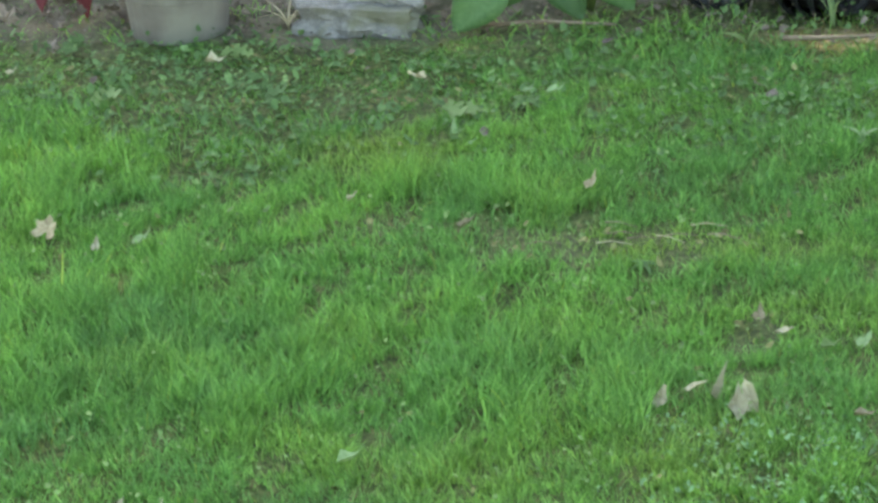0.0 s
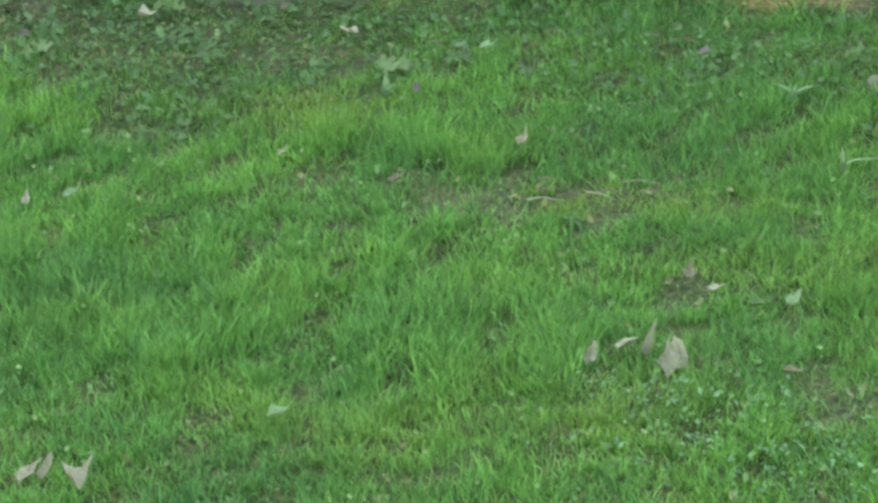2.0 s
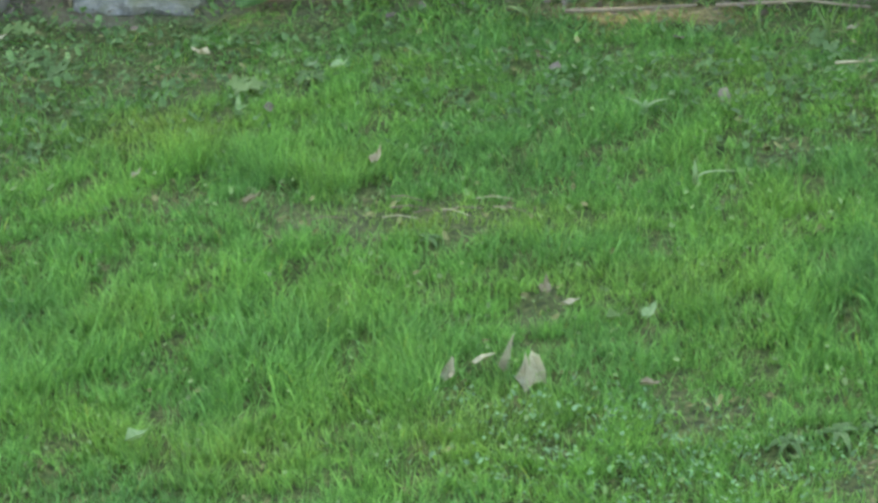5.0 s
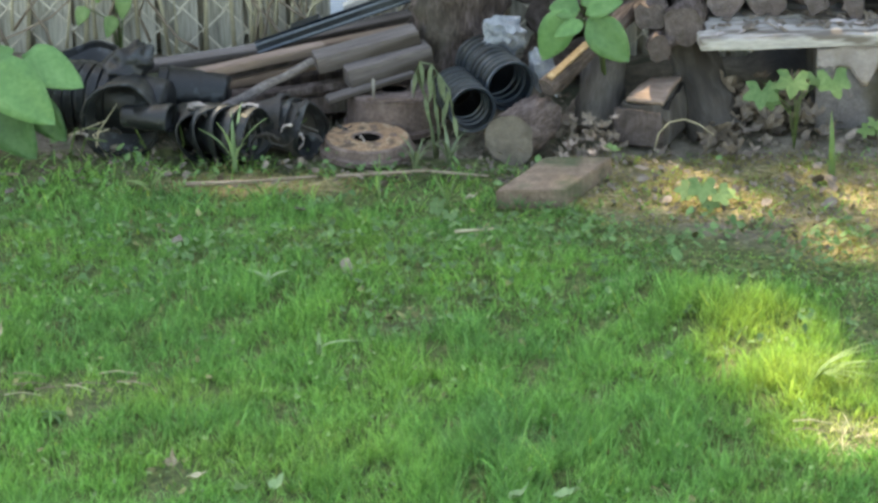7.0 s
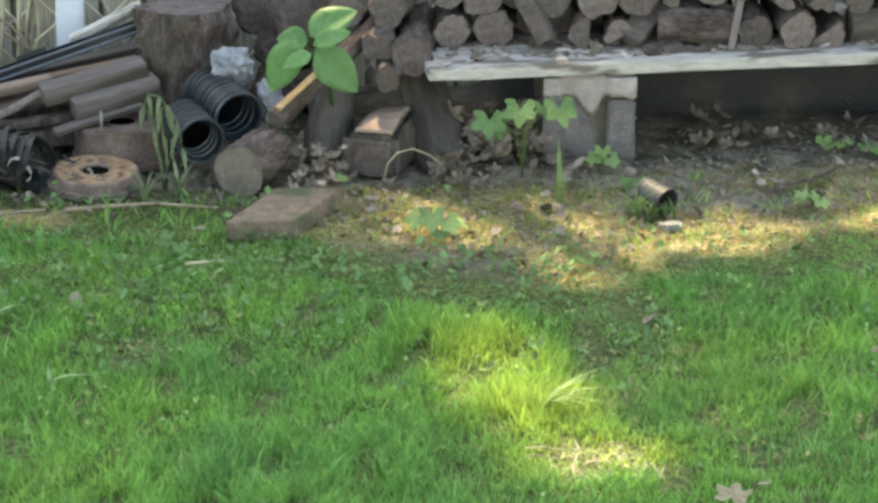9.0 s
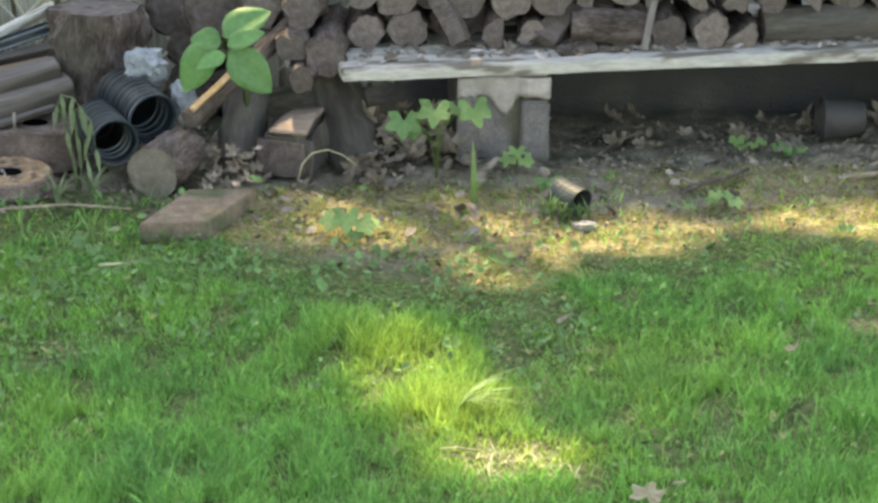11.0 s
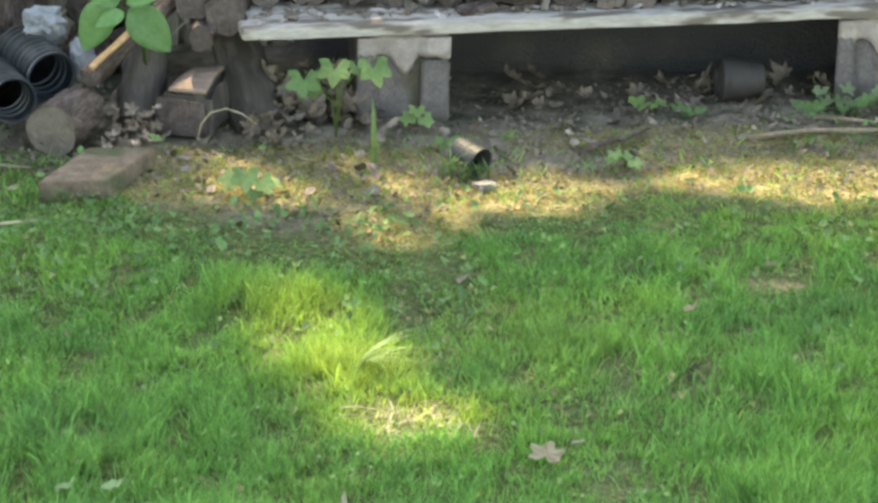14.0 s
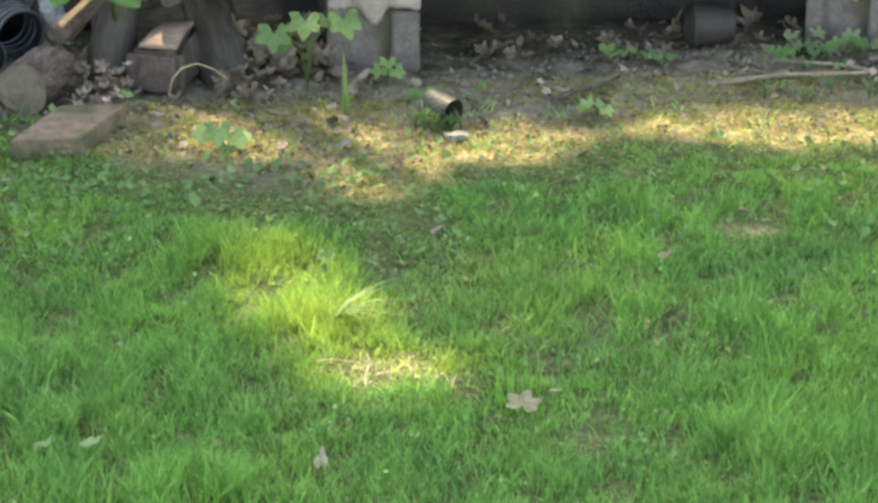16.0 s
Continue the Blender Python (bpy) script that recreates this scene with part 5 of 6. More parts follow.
# ---------------------------------------------------------------- corrugated pipes and plastic
def corrugated_pipe(p0, p1, r, label):
    """A black drain pipe with round ribs and an open mouth at p0."""
    p0, p1 = Vector(p0), Vector(p1)
    root = thing("drain_pipe", Matrix.Translation(p0) @ (p1 - p0).to_track_quat("Z", "Y").to_matrix().to_4x4(), label, "drain pipe", "corrugated pipes")
    length = (p1 - p0).length
    prof = []
    n = int(length / 0.022)
    for i in range(n):
        z = i * length / n
        prof += [(r, z), (r, z + 0.011), (r * 0.88, z + 0.014), (r * 0.88, z + 0.019)]
    bm = bmesh.new()
    lathe(bm, prof + [(r * 0.84, length), (r * 0.86, 0.002)], 28)
    wall = part("pipe_wall", bm, BLUEBLACK, root, smooth=False)
    # rim and ribs carry the pipe's highlights in their paler colour
    bm = bmesh.new()
    lathe(bm, [(r * 0.93, 0.0), (r * 1.01, -0.002), (r * 1.03, 0.005), (r * 0.94, 0.006)], 28, True)
    part("pipe_rim", bm, RIM, wall, "blue-grey rim with a painted highlight")
    for i in range(1, 6):
        bm = bmesh.new()
        z = i * 0.032
        lathe(bm, [(r * 0.97, z), (r * 1.02, z + 0.001), (r * 1.02, z + 0.005), (r * 0.97, z + 0.006)], 28, True)
        part("rib", bm, RIM, wall, "blue-grey rib painted as a highlight")
    for i in range(1, 4):
        bm = bmesh.new()
        z = i * 0.03
        lathe(bm, [(r * 0.86, z), (r * 0.78, z + 0.002), (r * 0.78, z + 0.006), (r * 0.86, z + 0.008)], 28, True)
        part("inner_rib", bm, RIM, wall)
    # black disc closes the rear, standing in for the shade inside
    bm = bmesh.new()
    lathe(bm, [(r * 0.83, length * 0.97), (0.001, length * 0.97)], 20)
    part("inner_end", bm, VOID, root)
    return root


corrugated_pipe((-0.578, 8.6, 0.172), (-0.69, 8.8, 0.2), 0.075, "black corrugated drain pipe with an open end")
corrugated_pipe((-0.68, 8.5, 0.132), (-0.75, 8.69, 0.14), 0.068, "second black corrugated drain pipe beside it")


def film_bag(m, size, label, seed):
    bm = bmesh.new()
    bmesh.ops.create_icosphere(bm, subdivisions=3, radius=1)
    for v in bm.verts:
        k = noise.noise(v.co * 2.2 + Vector((seed, 0, 0))) * 0.5 + noise.noise(v.co * 6 + Vector((seed, 3, 0))) * 0.25
        v.co = Vector((v.co.x * size[0], v.co.y * size[1], v.co.z * size[2])) * (1 + k)
    ob = mesh_ob("plastic_bag", bm, CLEAR, False)
    ob.matrix_basis = m
    tagged(ob, label, "plastic bag")


film_bag(pose(-0.605, 8.76, 0.283, 0, 25, 15), (0.062, 0.04, 0.05), "crumpled cloudy plastic bag on the pipes", 1)
film_bag(pose(-0.485, 8.68, 0.19, 0, -20, 0), (0.04, 0.03, 0.06), "crumpled cloudy plastic sheet by the branch", 2)

# ---------------------------------------------------------------- slab, rock, can
sb = slab_bm(0.19, 0.27, 0.054, 0.003, 6, 0.002, 1)
for v in sb.verts:                         # a skewed, broken slab
    v.co.x += 0.45 * v.co.y
slab = mesh_ob("stone_slab", sb, SLAB, False)
slab.matrix_basis = pose(-0.43, 8.21, -0.012, 1, -1, 0)
tagged(slab, "brown-grey stone paving slab lying by the lawn edge", "slab")


def rock(m, size, label, seed):
    bm = bmesh.new()
    bmesh.ops.create_cube(bm, size=2)
    bmesh.ops.subdivide_edges(bm, edges=bm.edges, cuts=5, use_grid_fill=True)
    for v in bm.verts:
        p = v.co.normalized() * 0.2 + v.co * 0.83
        k = 1 + 0.3 * noise.noise(p * 1.3 + Vector((seed, 0, 0))) + 0.22 * noise.noise(p * 3.3 + Vector((seed, 0, 0)))
        v.co = Vector((p.x * size[0], p.y * size[1], p.z * size[2])) * k
    ob = mesh_ob("rock", bm, ROCK, False)
    ob.matrix_basis = m
    tagged(ob, label, "rock", "pale rocks")


rock(pose(-2.72, 8.2, 0.02, 0, 3, 6), (0.17, 0.1, 0.06), "pale grey broken stone by the lawn edge", 1)
rock(pose(-2.66, 8.27, 0.11, 0, -6, 14), (0.12, 0.09, 0.07), "pale grey broken stone resting on another", 2)


rock(pose(0.645, 8.15, 0.0, 0, 8, 35), (0.03, 0.017, 0.009), "small pale stone beside the tin can", 3)


def tin_can():
    root = thing("tin_can", pose(0.605, 8.27, 0.045) @ pose(0, 0, 0, 0, 0, -48) @ pose(0, 0, 0, 0, 99, 0) @ Matrix.Diagonal((1.12, 1.12, 0.9, 1)), "open dull tin can lying on the soil", "can")
    bm = bmesh.new()
    lathe(bm, [(0.001, -0.05), (0.036, -0.05), (0.038, -0.047), (0.0365, -0.03), (0.0372, -0.02), (0.0365, -0.01), (0.0372, 0.0), (0.0365, 0.01), (0.0372, 0.02), (0.0365, 0.05), (0.035, 0.05), (0.035, -0.045), (0.001, -0.045)], 24)
    wall = part("can_wall", bm, TIN, root)
    bm = bmesh.new()
    lathe(bm, [(0.0355, 0.047), (0.0385, 0.047), (0.0385, 0.052), (0.0355, 0.052)], 24, True)
    part("can_rim", bm, TIN, wall)


tin_can()


# ---------------------------------------------------------------- broad-leaved plants
def broad_plant(name, base, leaves, label, material, stem_r=0.006, heart=0.6, belly=0.62):
    """A plant of stalked, heart-shaped leaves: each from its base point to its tip, with a width and a lean of the face."""
    root = thing(name, pose(*base), label, "plant")
    b = Vector(base)
    for i, (foot, tip, width, up) in enumerate(leaves):
        p, q = Vector(foot) - b, Vector(tip) - b
        bm = bmesh.new()
        tube(bm, [(0, 0, 0), (p.x * 0.3, p.y * 0.3 + 0.02, p.z * 0.7), p], [stem_r, stem_r * 0.8, stem_r * 0.45], 6)
        stalk = part("stalk", bm, STEM, root, smooth=True)
        bm = bmesh.new()
        leaf_bm(bm, leaf_frame(p, q, (0.15 * math.sin(i * 2.3), -0.8, up)), (q - p).length * 1.05, width, 0.24, 0.16, 9, heart=heart, belly=belly)
        # leaves low on the plant get the shaded copy of the leaf colour
        part("leaf", solid(bm), SHADELEAF if tip[2] < 0.12 and -2.1 < tip[0] < -1.8 and tip[1] < 9 else material, stalk, smooth=True)
    return root


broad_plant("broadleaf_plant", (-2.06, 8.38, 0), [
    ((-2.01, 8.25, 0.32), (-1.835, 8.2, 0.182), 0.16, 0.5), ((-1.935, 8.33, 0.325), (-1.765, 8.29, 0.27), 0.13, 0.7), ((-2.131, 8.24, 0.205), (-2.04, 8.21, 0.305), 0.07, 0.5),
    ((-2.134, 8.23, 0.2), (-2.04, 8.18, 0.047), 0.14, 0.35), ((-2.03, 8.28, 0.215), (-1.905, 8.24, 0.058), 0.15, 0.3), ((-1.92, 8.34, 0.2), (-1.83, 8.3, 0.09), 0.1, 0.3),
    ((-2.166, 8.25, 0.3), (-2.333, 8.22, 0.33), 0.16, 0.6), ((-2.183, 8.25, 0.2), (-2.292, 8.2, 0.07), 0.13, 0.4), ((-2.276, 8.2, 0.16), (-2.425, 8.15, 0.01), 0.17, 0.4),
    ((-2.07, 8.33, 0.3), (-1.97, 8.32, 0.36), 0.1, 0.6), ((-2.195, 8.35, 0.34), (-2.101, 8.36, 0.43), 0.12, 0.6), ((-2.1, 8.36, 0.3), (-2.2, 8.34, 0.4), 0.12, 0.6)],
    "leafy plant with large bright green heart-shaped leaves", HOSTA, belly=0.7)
broad_plant("broadleaf_sapling", (-0.3, 8.79, 0.0), [
    ((-0.348, 8.45, 0.418), (-0.226, 8.43, 0.304), 0.112, 0.5), ((-0.406, 8.46, 0.446), (-0.475, 8.43, 0.3), 0.1, 0.45), ((-0.366, 8.48, 0.452), (-0.238, 8.5, 0.528), 0.1, 0.75),
    ((-0.353, 8.45, 0.434), (-0.252, 8.44, 0.478), 0.055, 0.5), ((-0.359, 8.44, 0.411), (-0.44, 8.42, 0.38), 0.05, 0.6), ((-0.37, 8.47, 0.44), (-0.455, 8.46, 0.452), 0.075, 0.55)],
    "young sapling with bright green oval leaves before the logs", HOSTA, 0.003, 0.0, 0.74)
broad_plant("fence_vine", (-1.87, 9.4, 0.0), [
    ((-1.84, 9.36, 0.22), (-1.85, 9.33, 0.15), 0.055, 0.4), ((-1.88, 9.36, 0.15), (-1.9, 9.33, 0.09), 0.05, 0.4), ((-1.91, 9.36, 0.25), (-1.93, 9.34, 0.2), 0.05, 0.4), ((-1.82, 9.36, 0.3), (-1.8, 9.34, 0.25), 0.05, 0.4),
    ((-1.97, 9.36, 0.18), (-1.99, 9.33, 0.13), 0.05, 0.4), ((-1.87, 9.36, 0.36), (-1.9, 9.34, 0.31), 0.05, 0.4)], "pale green vine leaves against the fence", PALEWEED, 0.003, 0.5)


def lobed_weed(base, leaves, label, material, name="maple_seedling"):
    """A low weed of lobed leaves on thin stalks; each leaf: place, size, heading and tilt."""
    root = thing(name, pose(*base), label, "plant", "weeds by the woodpile")
    b = Vector(base)
    for i, (x, y, z, size, heading, tilt) in enumerate(leaves):
        p = Vector((x, y, z)) - b
        bm = bmesh.new()
        tube(bm, [(0, 0, 0), (p.x * 0.15, p.y * 0.3, p.z * 0.6), p], [0.002, 0.0018, 0.0013], 5)
        stalk = part("stalk", bm, STEM, root, smooth=True)
        bm = bmesh.new()
        lobed_leaf_bm(bm, Matrix.Translation(p) @ pose(0, 0, 0, 0, 0, heading) @ pose(0, 0, 0, 0, tilt, 0), size * 1.05, 5, 0.26, 0.12, i + 3)
        part("leaf", solid(bm, 0.0008), material, stalk)
    return root


lobed_weed((0.24, 8.56, 0), [(0.145, 8.5, 0.225, 0.085, -95, 50), (0.16, 8.52, 0.19, 0.06, -70, 55), (0.235, 8.5, 0.255, 0.085, -100, 45), (0.335, 8.5, 0.26, 0.09, -70, 45), (0.29, 8.52, 0.25, 0.06, -60, 50)], "lobed green seedling before the concrete block", WEED)
lobed_weed((-0.02, 8.1, 0), [(-0.045, 8.08, 0.07, 0.065, -120, 35), (0.015, 8.07, 0.06, 0.065, -50, 45), (-0.02, 8.06, 0.085, 0.07, -90, 50), (-0.04, 8.1, 0.04, 0.05, 200, 40), (0.03, 8.1, 0.045, 0.055, -20, 30), (0.0, 8.05, 0.04, 0.05, -80, 60)],
           "low lobed green weed on the mossy soil", PALEWEED, "low_weed")
lobed_weed((0.475, 8.64, 0), [(0.46, 8.62, 0.06, 0.05, -120, 40), (0.49, 8.62, 0.055, 0.05, -60, 40), (0.475, 8.63, 0.075, 0.045, -90, 30)], "small bright weed at the block's foot", PALEWEED, "low_weed")
for k, (x, y) in enumerate(((1.17, 8.83), (1.29, 8.78), (1.05, 8.3), (-0.72, 7.95), (1.95, 8.6), (0.55, 8.45), (-2.95, 7.85), (-2.75, 7.55), (-3.2, 7.5), (-3.45, 7.9), (-2.2, 7.5))):
    rr = random.Random(k + 70)
    lobed_weed((x, y, 0), [(x + rr.uniform(-0.04, 0.04), y + rr.uniform(-0.04, 0.02), rr.uniform(0.025, 0.055), rr.uniform(0.03, 0.05), rr.uniform(-150, -30), 30) for _ in range(4)],
               "small round-leaved green weed on the soil", PALEWEED if k % 2 == 0 else WEED, "low_weed")


def blade_plant(base, blades_, label, material, name="grass_tuft"):
    """A few broad upright blades; each: heading, length, lean, width."""
    root = thing(name, pose(*base), label, "plant", "tufts by the woodpile")
    for heading, length, lean, width in blades_:
        bm = bmesh.new()
        rows = []
        for i in range(7):
            u = i / 6
            x, z = lean * length * u * u, length * u * (1 - 0.45 * lean * u)
            w = width * (1 - u ** 2.5) / 2 + 0.0004
            rows.append([bm.verts.new((x, -w, z)), bm.verts.new((x + 0.15 * width, 0, z)), bm.verts.new((x, w, z))])
        for a, b in zip(rows, rows[1:]):
            for k in range(2):
                bm.faces.new((a[k], a[k + 1], b[k + 1], b[k]))
        part("blade", solid(bm, 0.0008), material, root, smooth=True).matrix_basis = pose(0, 0, 0, 0, 0, heading)
    return root


blade_plant((0.34, 8.32, 0), [(100, 0.2, 0.12, 0.018), (-100, 0.12, 0.4, 0.014), (-10, 0.08, 0.3, 0.008)], "single pale green sword-shaped blade in the moss", PALEWEED, "sword_leaf")
blade_plant((0.55, 8.235, 0), [(k * 29, 0.06 + 0.018 * (k % 4), 0.6, 0.005) for k in range(14)], "green grass tuft beside the tin can", PALEWEED)
blade_plant((-1.345, 8.31, 0), [(75, 0.22, 0.3, 0.013), (105, 0.19, 0.2, 0.013), (-60, 0.16, 0.6, 0.012), (-120, 0.2, 0.35, 0.013), (20, 0.2, 0.5, 0.012), (170, 0.17, 0.6, 0.011)], "bright green drooping blades before the black pots", SEEDLING, "sword_leaf")


def arching_weed(stems, label):
    """A tall wilting weed: stems that rise and bow over, with limp leaves hanging from them."""
    root = thing("wilted_weed", pose(-0.785, 8.46, 0), label, "plant", "tufts by the woodpile")
    o = Vector((-0.785, 8.46, 0))
    for k, pts in enumerate(stems):
        pts = [Vector(p) - o for p in pts]
        bm = bmesh.new()
        tube(bm, pts, [0.0055 - 0.0006 * i for i in range(len(pts))], 7, True, 0.15, k)
        stem = part("stem", bm, DULLWEED, root, smooth=True)
        for i, p in enumerate(pts[2:]):
            bm = bmesh.new()
            leaf_bm(bm, leaf_frame(p, p + Vector((0.012 * (-1) ** i, -0.015, -0.07)), (0.3 * (-1) ** i, -0.8, 0.3)), 0.075, 0.014, 0.3, 0.1, 6)
            part("leaf", solid(bm, 0.0008), DULLWEED, stem, smooth=True)


arching_weed([[(-0.785, 8.46, 0), (-0.795, 8.46, 0.09), (-0.812, 8.46, 0.183), (-0.835, 8.46, 0.258), (-0.824, 8.455, 0.288), (-0.79, 8.45, 0.282), (-0.764, 8.45, 0.241), (-0.752, 8.45, 0.166)],
              [(-0.78, 8.46, 0), (-0.775, 8.46, 0.082), (-0.784, 8.46, 0.166), (-0.788, 8.455, 0.241), (-0.772, 8.45, 0.255), (-0.741, 8.45, 0.208), (-0.73, 8.45, 0.129)]],
             "tall wilting pale green weed bowing over beside the pipes")
blade_plant((-0.74, 8.38, 0), [(k * 52, 0.1 + 0.025 * (k % 3), 0.6, 0.013) for k in range(8)], "pale drooping weed before the drain pipes", DULLWEED, "wilted_weed")
blade_plant((-0.83, 8.36, 0), [(k * 65 + 10, 0.08 + 0.02 * (k % 3), 0.6, 0.009) for k in range(7)], "low pale weed beside the rotor", DULLWEED, "wilted_weed")
blade_plant((-0.83, 8.3, 0), [(k * 60, 0.12, 0.4, 0.008) for k in range(6)], "green weed tuft by the rotor", DULLWEED)
blade_plant((-0.71, 7.98, 0), [(30, 0.15, 0.3, 0.01), (150, 0.13, 0.4, 0.01), (270, 0.14, 0.3, 0.01)], "pale weed tuft at the lawn edge", PALEWEED)
blade_plant((-0.9, 8.0, 0), [(80, 0.17, 0.1, 0.008), (200, 0.1, 0.4, 0.008)], "thin pale grass blades at the lawn edge", PALEWEED)
blade_plant((0.245, 6.8, 0), [(-60 + 13 * k, 0.14 + 0.014 * (k % 4), 1.0 + 0.1 * (k % 3), 0.007) for k in range(9)], "arching pale grass tuft catching the sun", PALEWEED)
blade_plant((-1.123, 7.39, 0.02), [(15, 0.06, 1.0, 0.02), (165, 0.06, 1.0, 0.02), (90, 0.04, 0.5, 0.014)], "two-leaved pale seedling in the lawn", SEEDLING, "seedling")
blade_plant((-0.935, 6.93, 0.02), [(100, 0.065, 0.15, 0.013), (-75, 0.04, 0.4, 0.012), (0, 0.085, 1.3, 0.013)], "bent pale green leaf in the lawn", SEEDLING, "seedling")
blade_plant((-1.551, 8.110, 0), [(195, 0.085, 0.9, 0.05), (20, 0.12, 0.5, 0.012), (35, 0.1, 0.7, 0.016)], "broad green leaf at the lawn edge", PALEWEED, "seedling")
gr = random.Random(6)
for k in range(9):                         # grass grown over the slab's edge
    blade_plant((-0.62 + 0.03 * k + gr.uniform(-0.012, 0.012), 8.035 + gr.uniform(-0.03, 0.012), 0), [(gr.uniform(0, 360), gr.uniform(0.012, 0.045), gr.uniform(0.3, 0.9), gr.uniform(0.002, 0.004)) for j in range(9)], "short grass tuft at the foot of the slab", WEED)
for k in range(6):
    blade_plant((0.53 + 0.025 * k, 8.2 + 0.006 * (k % 2), 0), [(50 * j + 23 * k, 0.05 + 0.015 * ((j + k) % 3), 0.6, 0.005) for j in range(6)], "fresh grass tuft before the tin can", WEED)
blade_plant((-2.9, 8.12, 0), [(k * 50, 0.14, 0.9, 0.006) for k in range(7)], "dry arching grass beside the pot", STRAW)
blade_plant((-2.18, 7.31, 0), [(90, 0.07, 0.2, 0.02), (20, 0.05, 0.6, 0.012)], "upright pale leaf in the lawn", SEEDLING, "seedling")


def red_plant():
    root = thing("red_leaf_plant", pose(-3.74, 8.3, 0), "dark red leafy plant in the bed", "plant")
    rr = random.Random(4)
    for k in range(14):
        a, h = rr.uniform(0, 2 * math.pi), rr.uniform(0.1, 0.34)
        p = Vector((0.22 * math.cos(a), 0.16 * math.sin(a), h))
        bm = bmesh.new()
        tube(bm, [(0, 0, 0), (p.x * 0.3, p.y * 0.3, p.z * 0.6), p], [0.006, 0.005, 0.003], 6)
        stalk = part("stalk", bm, REDLEAF, root, smooth=True)
        bm = bmesh.new()
        leaf_bm(bm, Matrix.Translation(p) @ pose(0, 0, 0, 0, rr.uniform(10, 60), math.degrees(a)), 0.13, 0.06, 0.2, 0.4, 6)
        part("leaf", solid(bm, 0.001), REDLEAF, stalk, smooth=True)


red_plant()


# ---------------------------------------------------------------- fallen leaves, twigs and chips
def folded_leaf_bm(bm, size, seed):
    """A dry leaf folded sharply on its midrib, with a drawn-out tip and torn edges."""
    rnd = random.Random(seed)
    rows = []
    for i, wide in enumerate((0.05, 0.42, 0.5, 0.34, 0.2, 0.0)):
        u = i / 5
        bend = rnd.uniform(-0.05, 0.05)
        row = []
        for s, lift in ((-1, rnd.uniform(0.5, 1.1)), (0, 0), (1, rnd.uniform(-0.2, 0.35))):
            w = wide * rnd.uniform(0.7, 1.2)
            row.append(bm.verts.new(Vector((u - 0.4 + (0.12 * rnd.uniform(-1, 1) if s else 0), s * w * 0.55 + bend, lift * w + 0.18 * u * u)) * size))
        rows.append(row)
    for a, b in zip(rows, rows[1:]):
        for k in range(2):
            bm.faces.new((a[k], a[k + 1], b[k + 1], b[k]))


def fallen_leaf(x, y, size, heading, tilt, material, label, z=0.025, kind=0, curl=0.5, roll=0):
    bm = bmesh.new()
    m = pose(-size * 0.4, 0, 0)
    if kind:
        lobed_leaf_bm(bm, m, size * 0.75, 5, 0.28, curl, int(abs(x * 100)))
    elif curl > 0.55:
        folded_leaf_bm(bm, size, int(abs(x * 100 + y * 31)))
    else:
        lobed_leaf_bm(bm, pose(-size * 0.25, 0, 0) @ Matrix.Diagonal((0.75, 0.4, 0.75, 1)), size * 0.8, 3, 0.3, curl * 2, int(abs(x * 100)))
    ob = mesh_ob("fallen_leaf", solid(bm, 0.0008), material, False)
    ob.matrix_basis = pose(x, y, z) @ pose(0, 0, 0, 0, 0, heading) @ pose(0, 0, 0, roll, tilt, 0)
    return tagged(ob, label, "leaf", "fallen leaves")


CURL = "curled dry beige leaf lying in the grass"
for x, y, s, hd, tl, rl, mt in ((-1.31, 5.8, 0.07, 70, -60, 20, PALELEAF), (-1.25, 5.86, 0.07, 10, -20, 30, PALELEAF), (-1.19, 5.87, 0.1, 60, -55, -30, PALELEAF), (-1.15, 5.79, 0.09, 100, -50, 25, PALELEAF),
                               (-1.12, 5.82, 0.09, 130, -40, -30, PALELEAF), (-2.298, 5.079, 0.085, 40, -30, 30, PALELEAF), (-2.270, 5.113, 0.070, 75, -45, 10, PALELEAF), (-2.208, 5.075, 0.075, 150, -30, 40, PALELEAF), (-2.186, 5.127, 0.060, 60, -50, -20, PALELEAF)):
    fallen_leaf(x, y, s * 0.8, hd, tl, mt, CURL, 0.042, 0, 0.6, rl)
FLAT = "dry tan leaf lying flat on the lawn"
for x, y, s, hd, tl, mt in ((-2.99, 7.73, 0.1, 0, -5, PALELEAF), (-2.3, 6.8, 0.05, 30, -30, PALELEAF), (-1.97, 6.67, 0.09, 20, -25, DEADLEAF), (-1.73, 6.97, 0.08, 60, -40, DEADLEAF), (-2.38, 7.67, 0.09, 170, -10, STRAW),
                            (-1.98, 7.6, 0.09, -10, -8, SEEDLING), (-2.05, 7.61, 0.06, 40, -20, SEEDLING), (-1.11, 6.16, 0.08, -20, -20, PALELEAF), (-2.73, 6.47, 0.1, 30, -25, SEEDLING), (-1.88, 5.42, 0.1, 20, -20, SEEDLING),
                            ):
    fallen_leaf(x, y, s, hd, tl, mt, FLAT, 0.042, 0, 0.3)
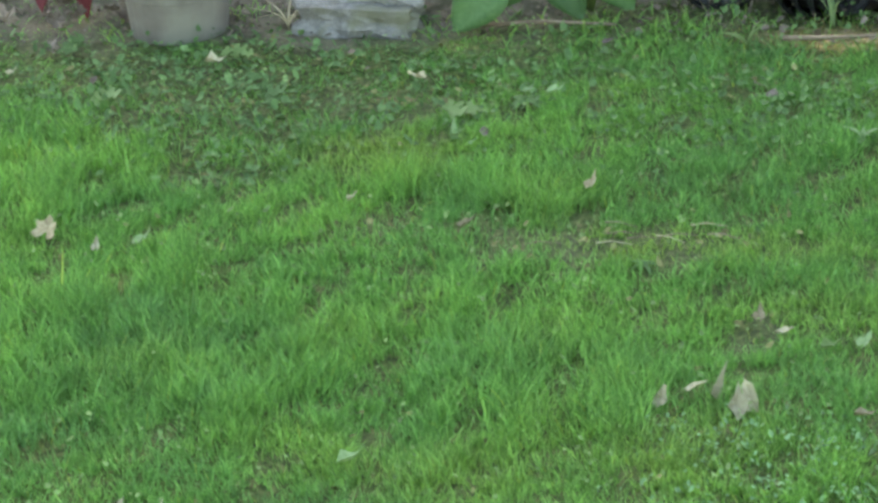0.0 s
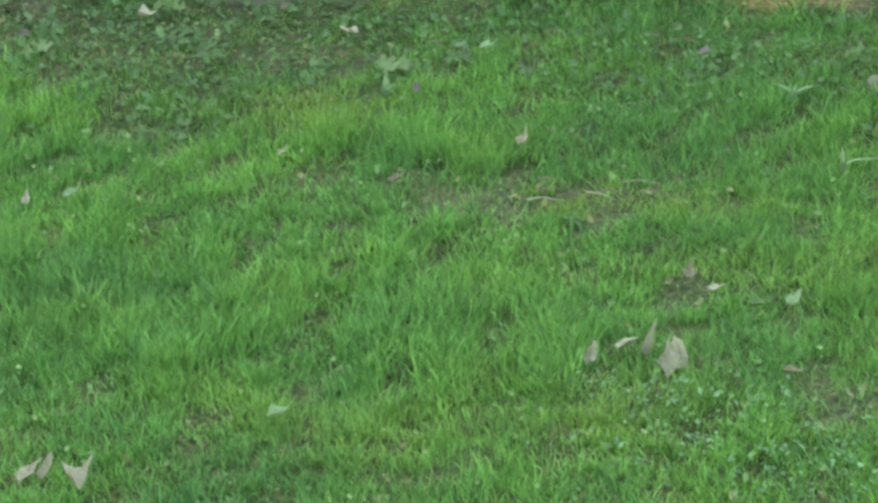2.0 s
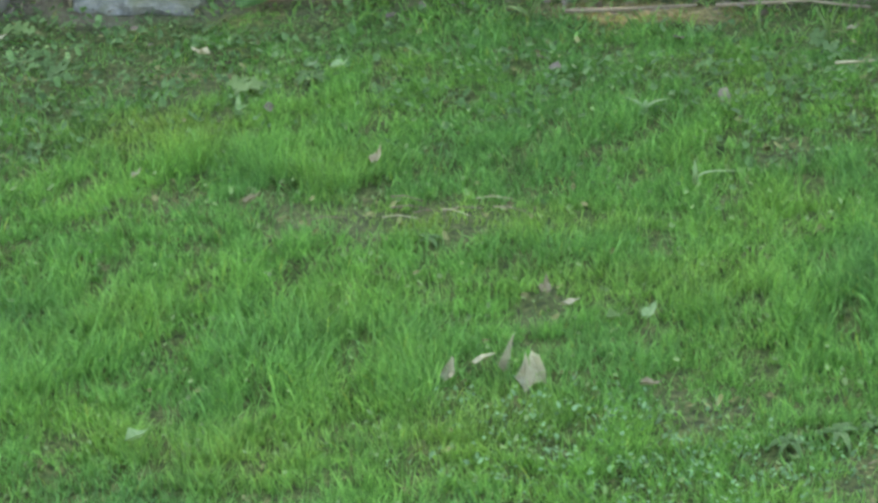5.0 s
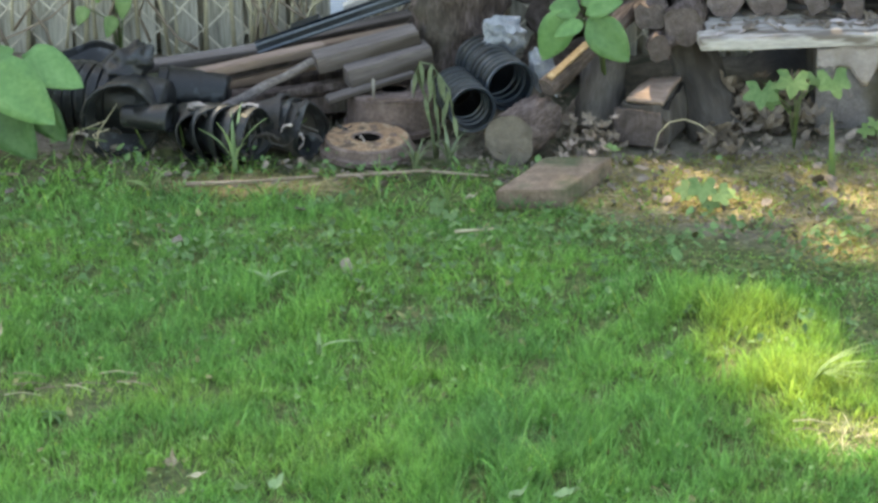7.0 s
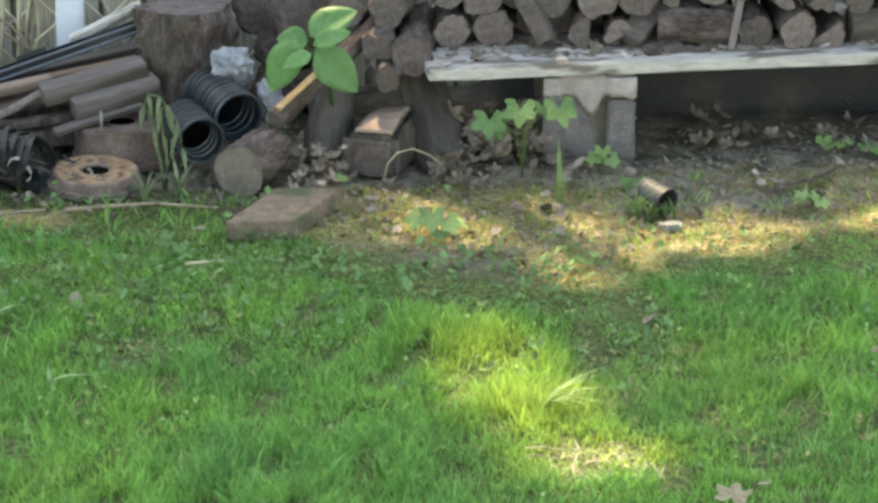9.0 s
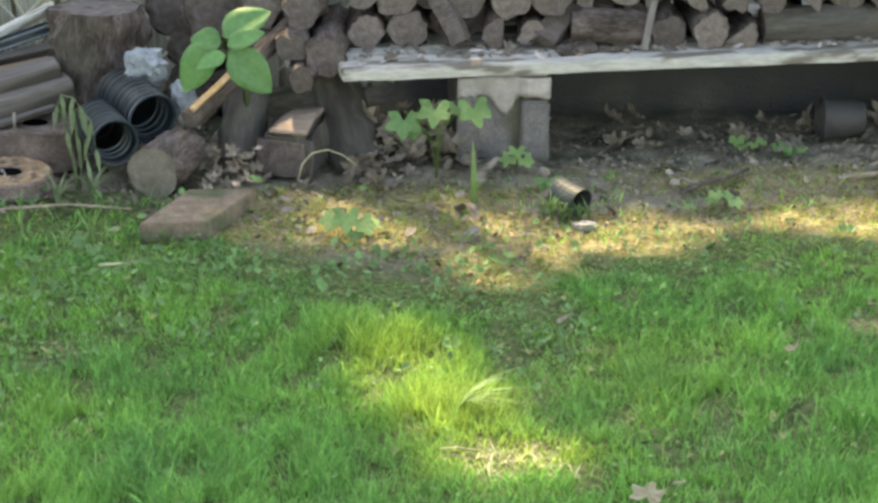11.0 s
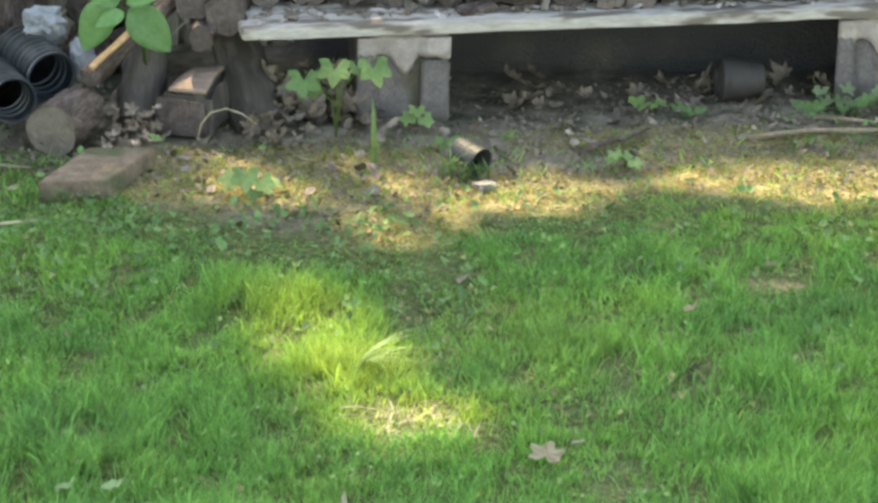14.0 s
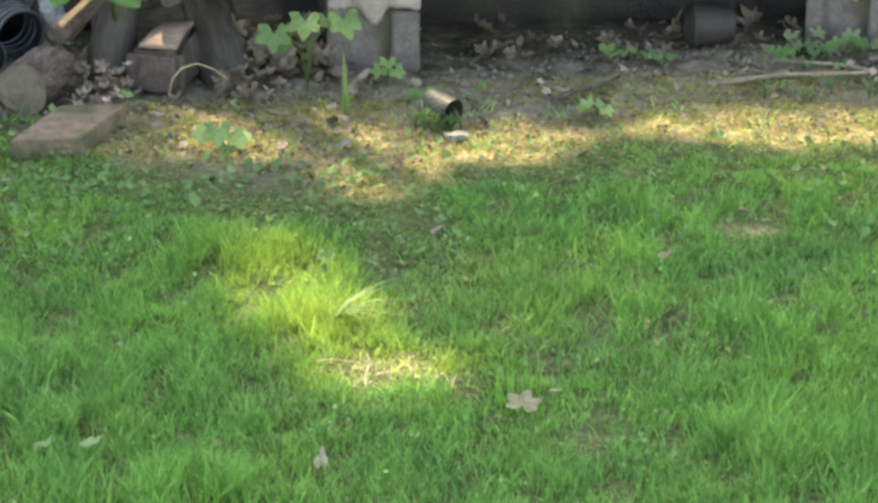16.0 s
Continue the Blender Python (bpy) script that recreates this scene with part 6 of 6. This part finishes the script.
for x, y, s, hd, tl, mt in ((-1.0, 6.1, 0.085, 10, -15, PALEWEED), (-0.93, 6.13, 0.075, 60, -20, SEEDLING), (-0.4, 6.1, 0.09, 15, -25, SEEDLING), (1.33, 7.42, 0.07, 0, -10, DEADLEAF), (1.08, 7.12, 0.07, 20, -20, DEADLEAF),
                            (0.19, 6.0, 0.085, 80, -50, PALELEAF), (-0.3, 6.1, 0.1, 10, -15, SEEDLING), (0.72, 6.32, 0.06, -20, -10, PALELEAF), (-3.54, 7.58, 0.06, 40, -10, PALELEAF),
                            (-2.83, 6.42, 0.06, 100, -30, PALELEAF), (-1.18, 6.24, 0.07, 90, -30, DEADLEAF), (-0.88, 5.78, 0.08, 0, -5, DEADLEAF), (-0.65, 8.0, 0.06, 10, -10, PALELEAF)):
    fallen_leaf(x, y, s, hd, tl, mt, FLAT, 0.042, 0, 0.3)
fallen_leaf(-0.275, 8.335, 0.09, -30, 10, PALEWEED, "yellow-green leaf lying over the slab corner", 0.07, 0, 0.3)
fallen_leaf(0.65, 6.29, 0.095, 70, -15, DEADLEAF, "tan lobed oak leaf lying on the lawn", 0.035, 1, 0.3)
fallen_leaf(-2.985, 6.5, 0.085, 75, -40, DEADLEAF, "pale crumpled lobed leaf standing in the grass", 0.05, 1, 0.6)
lr = random.Random(12)
ZONES = ((0.02, 0.36, 8.6, 8.86, 0.13, 60), (0.72, 1.38, 8.8, 9.1, 0.02, 22), (1.5, 1.75, 8.95, 9.1, 0.04, 8), (-0.42, -0.27, 8.38, 8.6, 0.09, 40), (-3.8, -3.35, 7.88, 8.2, 0.05, 12), (-0.06, 0.12, 8.5, 8.62, 0.04, 6))
for x0, x1, y0, y1, deep, count in ZONES:
    for k in range(count):
        x, y = lr.uniform(x0, x1), lr.uniform(y0, y1)
        z = 0.012 + deep * lr.random() * min(1, (y - y0) / (y1 - y0) * 1.6)
        pale = x < -0.25 and k % 3 == 0
        fallen_leaf(x, y, lr.uniform(0.03, 0.055) if -0.5 < x < -0.25 else lr.uniform(0.05, 0.095), lr.uniform(0, 360), lr.uniform(-65, 5) * (0.4 if x > 0.6 else 1), SHRED if pale else LITTER,
                    "dry brown lobed leaf in the litter by the woodpile", z, 1, lr.uniform(0.3, 1.1), lr.uniform(-40, 40))
for k in range(9):
    x = lr.uniform(0.25, 0.9)
    fallen_leaf(x, row_y(x) + lr.uniform(0.08, 0.2), lr.uniform(0.04, 0.07), lr.uniform(0, 360), lr.uniform(-30, 0), LITTER, "dry brown leaf on the plank before the firewood", 0.312, 1, 0.5, lr.uniform(-30, 30))


def twig(pts, r, label, material=None):
    bm = bmesh.new()
    tube(bm, pts, [r * (1 - 0.5 * i / (len(pts) - 1)) for i in range(len(pts))], 7, True, 0.2, 1)
    tagged(mesh_ob("twig", bm, material or TWIG, True), label, "twig", "twigs")


twig([(-1.46, 8.15, 0.02), (-1.28, 8.19, 0.016), (-1.1, 8.235, 0.018)], 0.008, "straight pale stick at the lawn edge")
twig([(0.93, 8.4, 0.01), (1.0, 8.45, 0.022), (1.07, 8.5, 0.02), (1.15, 8.58, 0.024)], 0.008, "dark crooked twig on the bare soil", BARK)
twig([(1.4, 8.52, 0.012), (1.62, 8.57, 0.022), (1.85, 8.58, 0.02), (2.1, 8.62, 0.02)], 0.01, "long pale root along the bare soil")
twig([(1.66, 8.7, 0.02), (1.78, 8.64, 0.03), (1.95, 8.57, 0.02)], 0.008, "dry pale twig on the bare soil")
twig([(-0.16, 8.545, 0.0), (-0.148, 8.545, 0.05), (-0.12, 8.54, 0.085), (-0.075, 8.54, 0.097), (-0.03, 8.54, 0.08), (0.012, 8.54, 0.048)], 0.0024, "dry arching stalk by the sawn log", STRAW)
twig([(-0.672, 7.753, 0.035), (-0.57, 7.775, 0.037)], 0.005, "short pale stick in the grass", STRAW)
twig([(-1.05, 8.26, 0.01), (-0.8, 8.3, 0.015), (-0.62, 8.27, 0.012)], 0.006, "thin brown twig by the slab")
twig([(-2.35, 8.2, 0.01), (-2.15, 8.2, 0.03), (-1.95, 8.22, 0.02)], 0.007, "grey twig below the broad leaves")
for k in range(15):
    a = lr.gauss(0.0, 0.35)
    x, y = ((-1.6, 6.74), (-1.4, 6.7), (-1.76, 6.66), (0.33, 6.56), (-0.3, 5.55))[k % 5]
    x, y = x + lr.uniform(-0.18, 0.18), y + lr.uniform(-0.05, 0.05)
    twig([(x, y, 0.022), (x + 0.04 * math.cos(a), y + 0.04 * math.sin(a), 0.03), (x + 0.09 * math.cos(a), y + 0.08 * math.sin(a), 0.024)], 0.0018, "dry straw stalk lying in the thin grass", TWIG if k % 3 else STRAW)


def rosette(x, y, size, material, label, seed):
    """A flat weed whose long leaves spread from one root."""
    rnd = random.Random(seed)
    root = thing("weed_rosette", pose(x, y, 0.0), label, "plant", "weeds in the lawn")
    for k in range(7):
        a = k * 51 + rnd.uniform(-14, 14)
        bm = bmesh.new()
        leaf_bm(bm, pose(0, 0, 0.015, 0, 0, a) @ pose(0, 0, 0, rnd.uniform(-15, 15), rnd.uniform(-34, -8), 0), size * rnd.uniform(0.65, 1.1), size * rnd.uniform(0.22, 0.34), 0.3, 0.55, 6)
        part("leaf", solid(bm, 0.0008), material, root, smooth=True)


for k, (x, y) in enumerate(((-0.41, 5.71), (-0.33, 5.75), (-0.48, 5.66), (-0.26, 5.80), (-0.57, 5.61), (-2.06, 7.59), (-1.51, 6.55))):
    rosette(x, y, 0.05 + 0.008 * (k % 3), WEED, "green broad-leaved weed spreading flat in the lawn", k)


# greenery at the foot of the far block
fr = random.Random(31)
for k in range(7):
    x, y = 1.68 + 0.06 * k + fr.uniform(-0.02, 0.02), 8.8 + fr.uniform(-0.06, 0.05)
    lobed_weed((x, y, 0), [(x + fr.uniform(-0.04, 0.04), y + fr.uniform(-0.04, 0.02), fr.uniform(0.03, 0.075), fr.uniform(0.03, 0.05), fr.uniform(-150, -30), 35) for _ in range(5)],
               "small green weed growing before the far block", DULLWEED if k % 2 else WEED, "low_weed")
for k in range(5):
    blade_plant((1.55 + 0.1 * k, 8.42 + fr.uniform(-0.05, 0.05), 0), [(fr.uniform(0, 360), fr.uniform(0.05, 0.1), fr.uniform(0.3, 0.9), 0.005) for _ in range(9)], "fresh grass tuft on the bare soil", WEED)
